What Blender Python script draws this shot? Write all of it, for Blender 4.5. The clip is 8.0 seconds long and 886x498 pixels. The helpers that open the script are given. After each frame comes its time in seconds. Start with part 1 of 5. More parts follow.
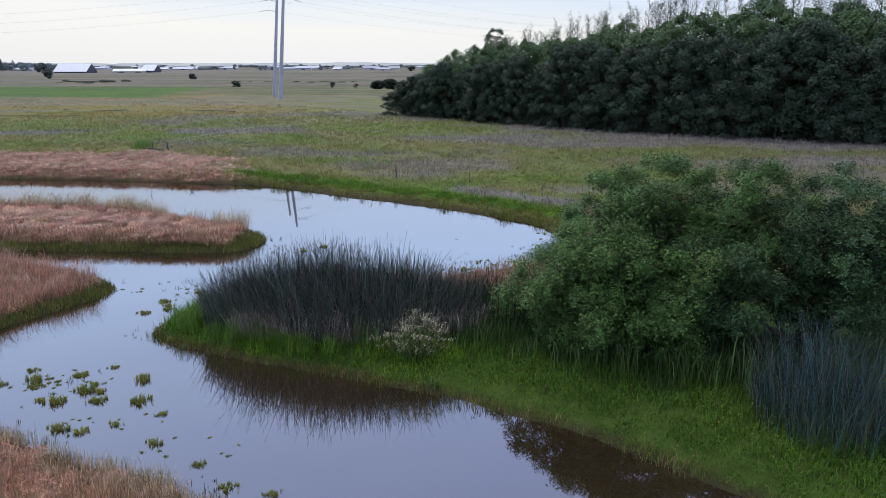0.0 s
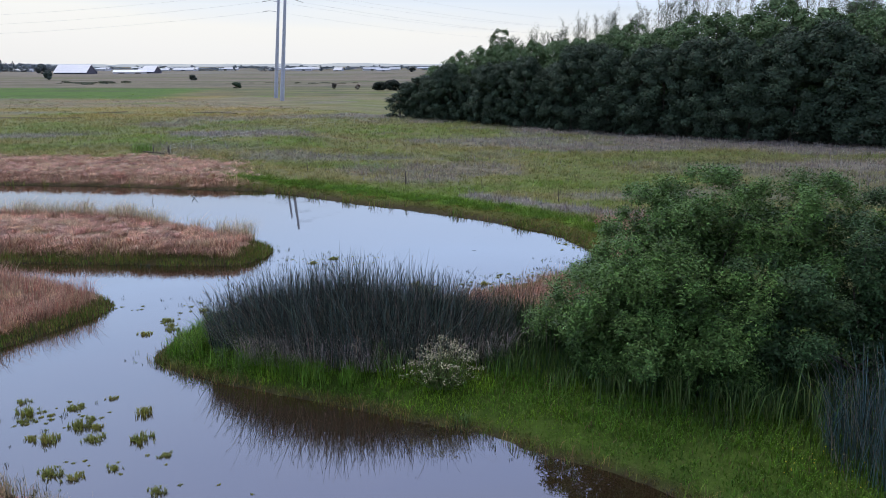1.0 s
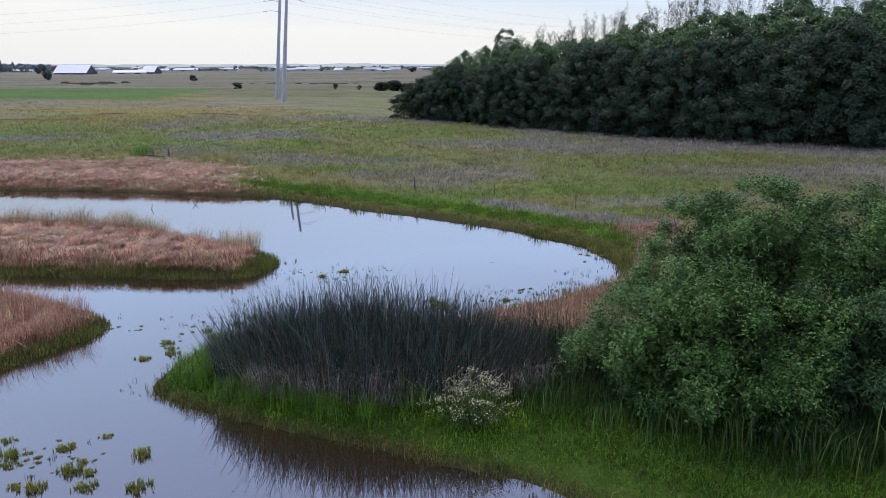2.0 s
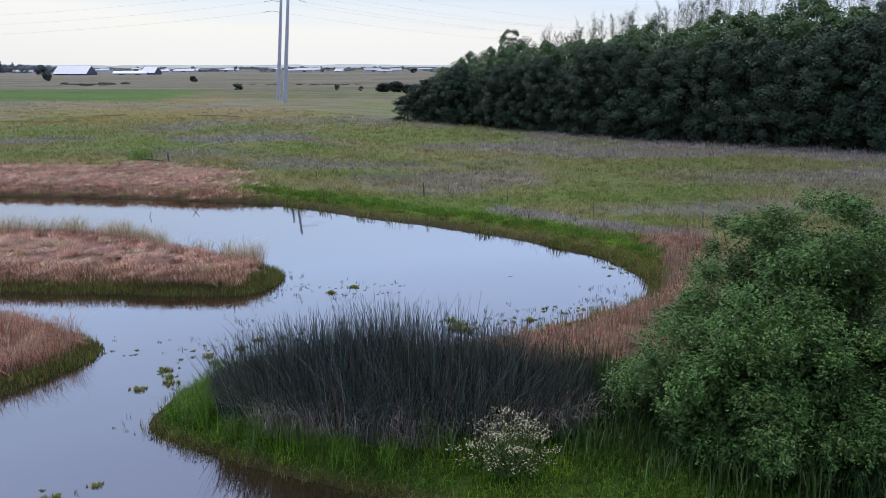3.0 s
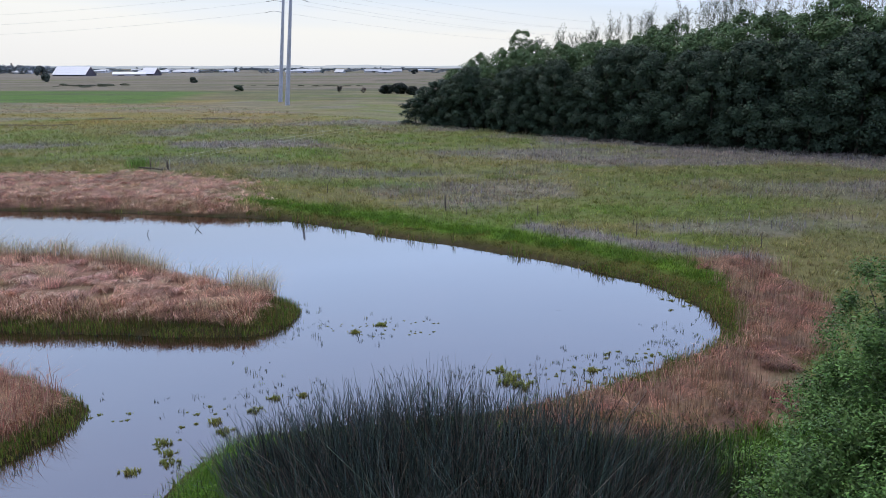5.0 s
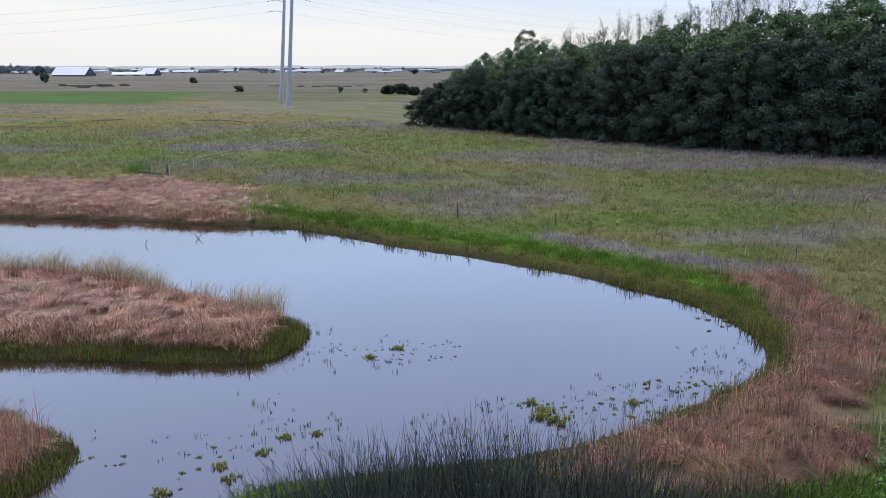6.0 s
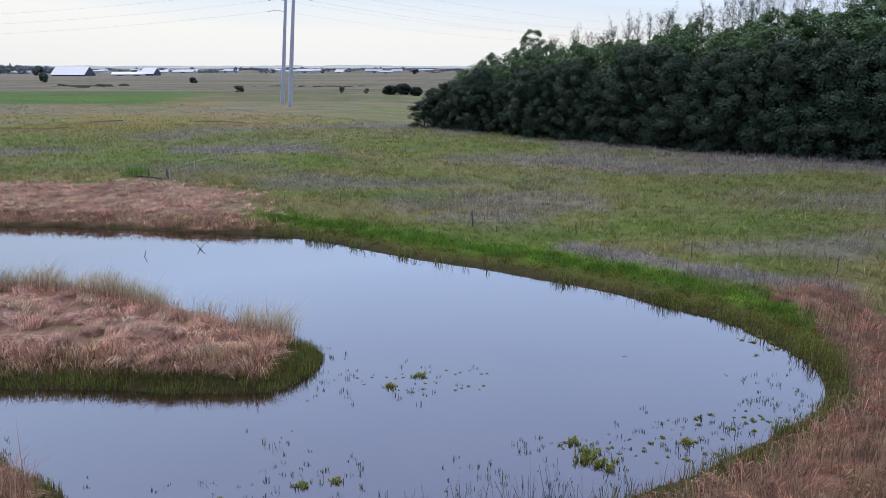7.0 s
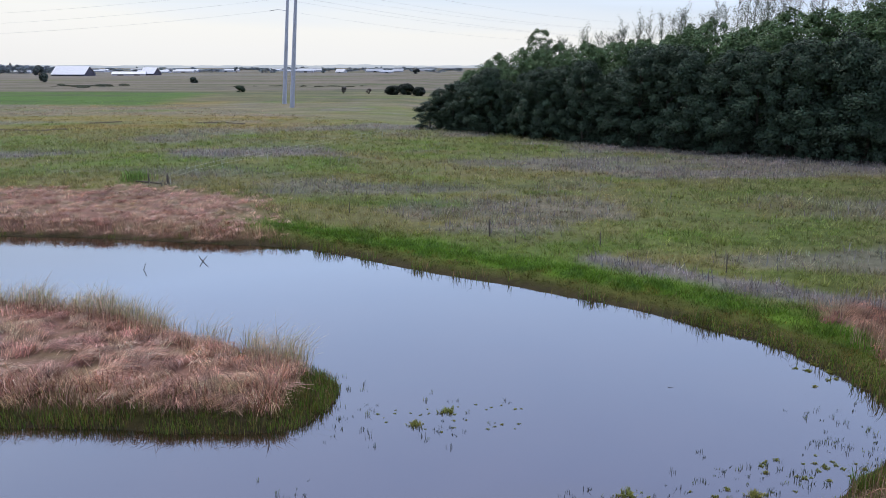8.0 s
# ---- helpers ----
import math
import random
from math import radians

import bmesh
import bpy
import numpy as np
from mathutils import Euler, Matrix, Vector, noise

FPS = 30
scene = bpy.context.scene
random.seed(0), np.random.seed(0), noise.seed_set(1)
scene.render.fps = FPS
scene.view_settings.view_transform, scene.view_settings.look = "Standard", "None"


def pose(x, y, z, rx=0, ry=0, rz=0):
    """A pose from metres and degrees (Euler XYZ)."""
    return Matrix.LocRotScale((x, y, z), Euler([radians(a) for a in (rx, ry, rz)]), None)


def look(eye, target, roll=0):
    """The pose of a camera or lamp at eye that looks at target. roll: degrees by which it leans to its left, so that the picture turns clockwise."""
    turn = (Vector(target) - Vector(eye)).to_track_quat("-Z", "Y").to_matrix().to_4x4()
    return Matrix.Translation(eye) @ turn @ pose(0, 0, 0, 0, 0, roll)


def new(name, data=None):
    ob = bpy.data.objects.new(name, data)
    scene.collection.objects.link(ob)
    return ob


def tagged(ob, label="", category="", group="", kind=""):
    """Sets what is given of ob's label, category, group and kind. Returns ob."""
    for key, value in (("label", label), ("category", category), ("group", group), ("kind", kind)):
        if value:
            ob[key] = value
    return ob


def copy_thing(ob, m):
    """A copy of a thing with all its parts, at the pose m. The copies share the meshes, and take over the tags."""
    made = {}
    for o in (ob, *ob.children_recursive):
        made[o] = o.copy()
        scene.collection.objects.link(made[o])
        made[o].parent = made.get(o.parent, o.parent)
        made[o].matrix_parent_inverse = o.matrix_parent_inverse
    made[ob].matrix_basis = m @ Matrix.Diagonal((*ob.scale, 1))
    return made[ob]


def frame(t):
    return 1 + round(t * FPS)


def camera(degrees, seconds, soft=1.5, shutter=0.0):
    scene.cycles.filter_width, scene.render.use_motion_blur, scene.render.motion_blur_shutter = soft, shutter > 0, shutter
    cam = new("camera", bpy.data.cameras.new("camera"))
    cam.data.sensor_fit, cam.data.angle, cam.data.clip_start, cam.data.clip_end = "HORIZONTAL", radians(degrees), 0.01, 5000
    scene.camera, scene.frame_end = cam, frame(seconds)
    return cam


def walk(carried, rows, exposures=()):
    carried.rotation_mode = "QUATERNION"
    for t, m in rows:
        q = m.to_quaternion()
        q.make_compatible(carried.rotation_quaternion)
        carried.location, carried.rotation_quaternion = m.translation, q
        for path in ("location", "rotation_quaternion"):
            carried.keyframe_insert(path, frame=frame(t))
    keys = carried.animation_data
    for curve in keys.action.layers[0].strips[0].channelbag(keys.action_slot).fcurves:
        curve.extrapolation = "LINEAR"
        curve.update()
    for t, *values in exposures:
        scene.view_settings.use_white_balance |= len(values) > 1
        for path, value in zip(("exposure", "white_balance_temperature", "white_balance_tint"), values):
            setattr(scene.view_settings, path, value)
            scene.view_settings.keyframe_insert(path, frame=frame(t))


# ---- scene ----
cam = camera(61.9, 8.0, soft=0.8)
METRES, EYE, TILT, LEAN, TURN = 22.26, 11.0, 0.0, 0.0, 0.0
ROWS = [
    (0.0, 0.0, 0.0, 0.0, -0.02, -14.1, 0.07),
    (0.5, -0.0226, 0.0545, 0.0016, -0.02, -14.06, 0.08),
    (1.0, -0.0447, 0.1098, 0.0029, -0.02, -14.04, 0.09),
    (1.5, -0.0659, 0.1664, 0.0042, -0.02, -14.04, 0.1),
    (3.0, -0.1238, 0.3408, 0.0082, -0.0, -13.97, 0.1),
    (3.5, -0.1438, 0.3997, 0.01, -0.0, -13.95, 0.1),
    (4.0, -0.1644, 0.4584, 0.0114, -0.0, -13.93, 0.08),
    (4.5, -0.1856, 0.5169, 0.0133, -0.01, -13.92, 0.08),
    (6.0, -0.2475, 0.6934, 0.0195, -0.04, -13.9, 0.08),
    (6.5, -0.27, 0.7534, 0.0207, -0.05, -13.9, 0.08),
    (7.0, -0.2931, 0.8146, 0.0223, -0.06, -13.91, 0.06),
    (7.5, -0.3158, 0.8771, 0.0244, -0.04, -13.92, 0.06),
    (8.0, -0.3386, 0.9403, 0.0276, -0.03, -13.94, 0.06),
]
walk(cam, [(t, pose(0, 0, EYE, TILT, LEAN, TURN) @ pose(METRES * x, METRES * y, METRES * z, 90 + pitch, roll, yaw)) for t, x, y, z, yaw, pitch, roll in ROWS])

# ---- world, sun, exposure ----
scene.view_settings.exposure = 0.0
world = bpy.data.worlds.new("overcast_sky")
scene.world = world
world.use_nodes = True
wn, wl = world.node_tree.nodes, world.node_tree.links
wn.clear()
SUN_EL, SUN_AZ = radians(56), radians(-38)


def wnode(kind, **values):
    n = wn.new(kind)
    for k, v in values.items():
        n.inputs[k].default_value = v
    return n


sky = wn.new("ShaderNodeTexSky")
sky.sky_type, sky.sun_disc = "NISHITA", False
sky.sun_elevation, sky.sun_rotation = SUN_EL, SUN_AZ
sky.air_density, sky.dust_density, sky.ozone_density = 1.0, 2.5, 1.5
blue = wnode("ShaderNodeVectorMath")
blue.operation = "SCALE"
blue.inputs["Scale"].default_value = 0.12
wl.new(sky.outputs["Color"], blue.inputs[0])
wco = wn.new("ShaderNodeTexCoord")
wsep = wn.new("ShaderNodeSeparateXYZ")
wl.new(wco.outputs["Generated"], wsep.inputs[0])
# thin high cloud: whiter and denser towards the horizon
deck = wn.new("ShaderNodeValToRGB")
deck.color_ramp.elements[0].position, deck.color_ramp.elements[0].color = 0.0, (0.95, 0.96, 0.975, 1)
deck.color_ramp.elements[1].position, deck.color_ramp.elements[1].color = 1.0, (0.82, 0.85, 0.95, 1)
for at_, c_ in ((0.04, (0.95, 0.955, 0.95, 1)), (0.085, (0.74, 0.835, 0.98, 1)), (0.25, (1.19, 1.57, 2.36, 1)), (0.52, (0.96, 1.19, 2.05, 1)), (0.72, (0.88, 0.95, 1.2, 1))):
    e_ = deck.color_ramp.elements.new(at_)
    e_.color = c_
wmap = wnode("ShaderNodeMapping", Scale=(1.2, 1.2, 9.0))
wl.new(wco.outputs["Generated"], wmap.inputs["Vector"])
wcloud = wnode("ShaderNodeTexNoise", Scale=1.6, Detail=4.0, Roughness=0.5)
wl.new(wmap.outputs[0], wcloud.inputs["Vector"])
wshift = wn.new("ShaderNodeMath")
wshift.operation = "MULTIPLY_ADD"
wshift.inputs[1].default_value, wshift.inputs[2].default_value = 0.06, -0.03
wl.new(wcloud.outputs["Fac"], wshift.inputs[0])
wadd = wn.new("ShaderNodeMath")
wadd.operation = "ADD"
wl.new(wsep.outputs["Z"], wadd.inputs[0])
wl.new(wshift.outputs[0], wadd.inputs[1])
wtilt = wn.new("ShaderNodeMath")
wtilt.operation = "MULTIPLY_ADD"
wtilt.inputs[1].default_value = 0.06
wl.new(wsep.outputs["X"], wtilt.inputs[0])
wl.new(wadd.outputs[0], wtilt.inputs[2])
wl.new(wtilt.outputs[0], deck.inputs["Fac"])
wmix = wnode("ShaderNodeMix")
wmix.data_type = "RGBA"
wmix.inputs["Factor"].default_value = 0.85
wl.new(blue.outputs[0], wmix.inputs["A"])
wl.new(deck.outputs["Color"], wmix.inputs["B"])
# the cloud is thinner, and brighter, towards the hidden sun than behind the eye
wside = wn.new("ShaderNodeMath")
wside.operation = "MULTIPLY_ADD"
wside.inputs[1].default_value, wside.inputs[2].default_value = 0.26, 0.79
wl.new(wsep.outputs["Y"], wside.inputs[0])
wbg = wnode("ShaderNodeBackground", Strength=1.0)
wl.new(wmix.outputs["Result"], wbg.inputs["Color"])
wl.new(wside.outputs[0], wbg.inputs["Strength"])
wout = wn.new("ShaderNodeOutputWorld")
wl.new(wbg.outputs[0], wout.inputs["Surface"])

sun = new("sun", bpy.data.lights.new("sun", "SUN"))
sun.data.energy, sun.data.angle, sun.data.color = 1.5, radians(22), (1.0, 0.97, 0.9)
sun_way = Vector((math.sin(SUN_AZ) * math.cos(SUN_EL), math.cos(SUN_AZ) * math.cos(SUN_EL), math.sin(SUN_EL)))
sun.matrix_basis = look(sun_way * 200, (0, 0, 0))

# ---- materials ----


def material(name):
    m = bpy.data.materials.new(name)
    m.use_nodes = True
    nt = m.node_tree
    return m, nt, nt.nodes["Principled BSDF"]


def noise_node(nt, scale, detail=4.0, rough=0.55, coord="Object", squash=(1, 1, 1)):
    tc, mp, n = nt.nodes.new("ShaderNodeTexCoord"), nt.nodes.new("ShaderNodeMapping"), nt.nodes.new("ShaderNodeTexNoise")
    mp.inputs["Scale"].default_value = squash
    n.inputs["Scale"].default_value, n.inputs["Detail"].default_value, n.inputs["Roughness"].default_value = scale, detail, rough
    nt.links.new(tc.outputs[coord], mp.inputs["Vector"])
    nt.links.new(mp.outputs[0], n.inputs["Vector"])
    return n.outputs["Fac"]


def mix_rgb(nt, kind, fac, a, b):
    n = nt.nodes.new("ShaderNodeMix")
    n.data_type, n.blend_type = "RGBA", kind
    for sock, v in (("Factor", fac), ("A", a), ("B", b)):
        s = n.inputs[sock] if sock == "Factor" else [i for i in n.inputs if i.name == sock and i.type == "RGBA"][0]
        if isinstance(v, (int, float, tuple)):
            s.default_value = v
        else:
            nt.links.new(v, s)
    return [o for o in n.outputs if o.type == "RGBA"][0]


def ramp(nt, fac, stops):
    r = nt.nodes.new("ShaderNodeValToRGB")
    els = r.color_ramp.elements
    els[0].position, els[0].color = stops[0][0], (*stops[0][1], 1)
    els[1].position, els[1].color = stops[-1][0], (*stops[-1][1], 1)
    for p_, c_ in stops[1:-1]:
        els.new(p_).color = (*c_, 1)
    nt.links.new(fac, r.inputs["Fac"])
    return r.outputs["Color"]


def bump(nt, bsdf, height, strength, distance):
    b = nt.nodes.new("ShaderNodeBump")
    b.inputs["Strength"].default_value, b.inputs["Distance"].default_value = strength, distance
    nt.links.new(height, b.inputs["Height"])
    nt.links.new(b.outputs[0], bsdf.inputs["Normal"])


def plant_material(name, rough=0.6, through_light=0.18, patch=1.0, spread=0.5, shine=0.3):
    """Blades and leaves: colour from the mesh's own 'col', varied blade by blade and in patches."""
    m, nt, p = material(name)
    at = nt.nodes.new("ShaderNodeAttribute")
    at.attribute_name = "col"
    geo = nt.nodes.new("ShaderNodeNewGeometry")
    isle = ramp(nt, geo.outputs["Random Per Island"], ((0, (1 - spread,) * 3), (1, (1 + spread,) * 3)))
    spot = ramp(nt, noise_node(nt, patch, 3), ((0.3, (0.8, 0.84, 0.8)), (0.7, (1.2, 1.14, 1.15))))
    c = mix_rgb(nt, "MULTIPLY", 1.0, mix_rgb(nt, "MULTIPLY", 1.0, at.outputs["Color"], isle), spot)
    nt.links.new(c, p.inputs["Base Color"])
    p.inputs["Roughness"].default_value = rough
    p.inputs["Specular IOR Level"].default_value = shine
    if through_light:
        tl, mx = nt.nodes.new("ShaderNodeBsdfTranslucent"), nt.nodes.new("ShaderNodeMixShader")
        nt.links.new(c, tl.inputs["Color"])
        mx.inputs[0].default_value = through_light
        nt.links.new(p.outputs[0], mx.inputs[1])
        nt.links.new(tl.outputs[0], mx.inputs[2])
        nt.links.new(mx.outputs[0], nt.nodes["Material Output"].inputs["Surface"])
    return m


def plain_material(name, a, b, scale=3.0, rough=0.7, metal=0.0, relief=0.2, squash=(1, 1, 1)):
    """Two tones at two sizes with fine relief."""
    m, nt, p = material(name)
    big = ramp(nt, noise_node(nt, scale, 5, 0.6, squash=squash), ((0.3, a), (0.7, b)))
    fine = ramp(nt, noise_node(nt, scale * 9, 3, 0.6, squash=squash), ((0.25, (0.8,) * 3), (0.75, (1.15,) * 3)))
    nt.links.new(mix_rgb(nt, "MULTIPLY", 1.0, big, fine), p.inputs["Base Color"])
    p.inputs["Roughness"].default_value, p.inputs["Metallic"].default_value = rough, metal
    bump(nt, p, noise_node(nt, scale * 6, 4, squash=squash), relief, 0.02)
    return m


GRASS = plant_material("grass_blades")
PASTURE = plant_material("pasture_blades", spread=0.28, shine=0.15)
DRY = plant_material("dry_grass", rough=0.55, through_light=0.22, patch=0.7, spread=0.5)
LEAF = plant_material("shrub_leaves", rough=0.55, through_light=0.0, patch=0.8, shine=0.2)
TREE_LEAF = plant_material("tree_leaves", rough=0.6, through_light=0.0, patch=0.25, spread=0.3, shine=0.18)
STEM = plant_material("reed_stems", rough=0.4, through_light=0.0, patch=0.9, spread=0.8)
PETAL = plant_material("petals", rough=0.6, through_light=0.2, patch=3.0, spread=0.15)
BARK = plain_material("bark", (0.05, 0.04, 0.032), (0.12, 0.10, 0.08), 2.0, 0.9, relief=0.6)
WOOD_OLD = plain_material("weathered_wood", (0.07, 0.055, 0.042), (0.16, 0.135, 0.11), 5.0, 0.85, relief=0.5)
STEEL = plain_material("galvanized_steel", (0.42, 0.44, 0.52), (0.52, 0.54, 0.62), 0.8, 0.5, 0.3, 0.05)
CERAMIC = plain_material("insulator_grey", (0.22, 0.23, 0.26), (0.3, 0.31, 0.34), 3.0, 0.35, relief=0.05)
WIRE = plain_material("aluminium_wire", (0.45, 0.48, 0.54), (0.55, 0.58, 0.64), 0.3, 0.5, 0.3, 0.0)
TAPE = plain_material("white_fence_tape", (0.55, 0.56, 0.45), (0.7, 0.7, 0.58), 3.0, 0.6, relief=0.05)
PLASTIC = plain_material("white_plastic_post", (0.5, 0.52, 0.45), (0.65, 0.66, 0.6), 3.0, 0.5, relief=0.05)
# for far roofs: the pale metal with grey-blue distance haze painted in
FAR_TIN = plain_material("hazed_metal_roof", (0.42, 0.45, 0.52), (0.55, 0.58, 0.64), 0.2, 0.5, 0.0, 0.05)
TIN = plain_material("pale_metal_roof", (0.66, 0.68, 0.76), (0.8, 0.81, 0.88), 0.2, 0.5, 0.0, 0.05, (1, 6, 1))
PEAT = plain_material("bare_peat", (0.05, 0.036, 0.02), (0.1, 0.075, 0.04), 0.8, 0.95, relief=0.8)
BARN_WOOD = plain_material("dark_barn_boards", (0.06, 0.055, 0.075), (0.12, 0.11, 0.14), 0.5, 0.85, relief=0.3, squash=(4, 4, 0.5))
WHITE_WALL = plain_material("painted_siding", (0.5, 0.5, 0.55), (0.64, 0.64, 0.68), 0.4, 0.7, relief=0.1)
DOOR_DARK = plain_material("dark_opening_boards", (0.03, 0.03, 0.04), (0.06, 0.06, 0.07), 0.6, 0.8)

# ground: the mesh's own zones, with tufts and clods at two sizes
GROUND, gnt, gp = material("marsh_ground")
gat = gnt.nodes.new("ShaderNodeAttribute")
gat.attribute_name = "col"
gbig = ramp(gnt, noise_node(gnt, 0.09, 5, 0.6, squash=(1, 2.4, 1)), ((0.3, (0.74, 0.78, 0.8)), (0.7, (1.25, 1.2, 1.2))))
gfine = ramp(gnt, noise_node(gnt, 1.7, 5, 0.65), ((0.3, (0.68, 0.7, 0.68)), (0.7, (1.3, 1.28, 1.3))))
gnt.links.new(mix_rgb(gnt, "MULTIPLY", 1.0, mix_rgb(gnt, "MULTIPLY", 1.0, gat.outputs["Color"], gbig), gfine), gp.inputs["Base Color"])
gp.inputs["Roughness"].default_value = 0.95
gp.inputs["Specular IOR Level"].default_value = 0.1
bump(gnt, gp, noise_node(gnt, 2.5, 6, 0.7), 0.8, 0.15)

WATER, tnt, tp = material("still_brown_water")
tp.inputs["Roughness"].default_value = 0.025
tp.inputs["IOR"].default_value = 2.4
tnt.links.new(ramp(tnt, noise_node(tnt, 0.25, 4), ((0.3, (0.02, 0.0135, 0.0075)), (0.7, (0.034, 0.022, 0.012)))), tp.inputs["Base Color"])
bump(tnt, tp, noise_node(tnt, 1.1, 3, 0.5), 0.05, 0.03)

# ---- tools for building ----
rng = np.random.default_rng(11)


def lattice(x, y, seed):
    h = (x.astype(np.int64) * 374761393 + y.astype(np.int64) * 668265263 + seed * 974711) & 0xFFFFFFFF
    h = ((h ^ (h >> 13)) * 1274126177) & 0xFFFFFFFF
    return ((h ^ (h >> 16)) & 0xFFFF) / 65535.0


def vnoise(x, y, seed):
    ix, iy = np.floor(x), np.floor(y)
    fx, fy = x - ix, y - iy
    fx, fy = fx * fx * (3 - 2 * fx), fy * fy * (3 - 2 * fy)
    a, b = lattice(ix, iy, seed), lattice(ix + 1, iy, seed)
    c, d = lattice(ix, iy + 1, seed), lattice(ix + 1, iy + 1, seed)
    return (a * (1 - fx) + b * fx) * (1 - fy) + (c * (1 - fx) + d * fx) * fy


def fbm(x, y, size, seed, octaves=4):
    """Soft noise, 0 to 1, with patches of about that many metres."""
    x, y = np.asarray(x, float) / size, np.asarray(y, float) / size
    total, amp, out = 0.0, 1.0, 0.0
    for k in range(octaves):
        out, total = out + amp * vnoise(x * 2 ** k + 17.3 * k, y * 2 ** k - 9.1 * k, seed + k), total + amp
        amp *= 0.5
    return out / total


def ease(a, b, v):
    s = np.clip((np.asarray(v, float) - a) / (b - a), 0, 1)
    return s * s * (3 - 2 * s)


def make_mesh(name, V, faces, col=None, smooth=False):
    """A mesh from arrays: V (n, 3); faces: arrays (m, 3) or (m, 4); col: (n, 3)."""
    me = bpy.data.meshes.new(name)
    V = np.ascontiguousarray(V, dtype=np.float32)
    me.vertices.add(len(V))
    me.vertices.foreach_set("co", V.ravel())
    idx = np.concatenate([np.asarray(f, np.int32).ravel() for f in faces])
    sizes = np.concatenate([np.full(len(f), f.shape[1], np.int32) for f in faces])
    me.loops.add(len(idx))
    me.loops.foreach_set("vertex_index", idx)
    me.polygons.add(len(sizes))
    me.polygons.foreach_set("loop_start", np.concatenate([[0], np.cumsum(sizes)[:-1]]).astype(np.int32))
    if smooth:
        me.polygons.foreach_set("use_smooth", np.ones(len(sizes), bool))
    me.update(calc_edges=True)
    if col is not None:
        a = me.color_attributes.new("col", "FLOAT_COLOR", "POINT")
        a.data.foreach_set("color", np.concatenate([col, np.ones((len(col), 1))], 1).astype(np.float32).ravel())
    return me


def part(name, me, mat, parent=None, label=""):
    """One mesh object; me is a mesh or a bmesh."""
    if isinstance(me, bmesh.types.BMesh):
        bm, me = me, bpy.data.meshes.new(name)
        bm.to_mesh(me)
        bm.free()
    me.materials.append(mat)
    ob = new(name, me)
    ob.parent = parent
    return tagged(ob, label)


def merged(pieces):
    """Several (V, faces, col) as one."""
    Vs, Fs, Cs, n = [], [], [], 0
    for V, F, C in pieces:
        Vs.append(V)
        Fs += [f + n for f in F]
        Cs.append(C)
        n += len(V)
    return np.concatenate(Vs), Fs, np.concatenate(Cs)


def blades(P, H, W, az, lean, droop, col, fine=True):
    """Grass blades from their roots P: height, width, the way they lean and how far (of the height), how far the tip hangs."""
    n = len(P)
    H, W, az, lean, droop = (np.broadcast_to(v, n).astype(float) for v in (H, W, az, lean, droop))
    d = np.stack([np.cos(az), np.sin(az), np.zeros(n)], 1)
    turn = az + np.pi / 2 + rng.uniform(-0.9, 0.9, n)
    s = np.stack([np.cos(turn), np.sin(turn), np.zeros(n)], 1) * (W / 2)[:, None]
    up = np.array([0, 0, 1.0])
    tip = P + d * (lean * H)[:, None] + up * (H * (1 - droop))[:, None]
    if not fine:
        V = np.stack([P - s, P + s, tip], 1).reshape(-1, 3)
        F = [np.arange(3 * n).reshape(n, 3)]
        return V, F, np.repeat(col, 3, 0)
    mid = P + d * (lean * H * 0.32)[:, None] + up * (H * 0.62)[:, None]
    V = np.stack([P - s, P + s, mid - s * 0.8, mid + s * 0.8, tip], 1).reshape(-1, 3)
    b = np.arange(n)[:, None] * 5
    return V, [b + np.array([[0, 1, 3, 2]]), b + np.array([[2, 3, 4]])], np.repeat(col, 5, 0)


def tubes(paths, radii, sides, col):
    """Tapered tubes along paths (n, k, 3) with radii (n, k)."""
    n, k, _ = paths.shape
    t = np.gradient(paths, axis=1)
    t /= np.linalg.norm(t, axis=2, keepdims=True) + 1e-9
    ref = np.where(np.abs(t[..., 2:3]) > 0.9, np.array([1.0, 0, 0]), np.array([0, 0, 1.0]))
    u = np.cross(t, ref)
    u /= np.linalg.norm(u, axis=2, keepdims=True) + 1e-9
    w = np.cross(t, u)
    a = np.arange(sides) * 2 * np.pi / sides
    ring = u[:, :, None] * np.cos(a)[None, None, :, None] + w[:, :, None] * np.sin(a)[None, None, :, None]
    V = (paths[:, :, None] + ring * radii[:, :, None, None]).reshape(-1, 3)
    i, j = np.meshgrid(np.arange(k - 1), np.arange(sides), indexing="ij")
    q = np.stack([i * sides + j, i * sides + (j + 1) % sides, (i + 1) * sides + (j + 1) % sides, (i + 1) * sides + j], -1).reshape(-1, 4)
    F = (np.arange(n)[:, None, None] * k * sides + q[None]).reshape(-1, 4)
    return V, [F], np.repeat(col, k * sides, 0)


def unit(v):
    return v / (np.linalg.norm(v, axis=-1, keepdims=True) + 1e-9)


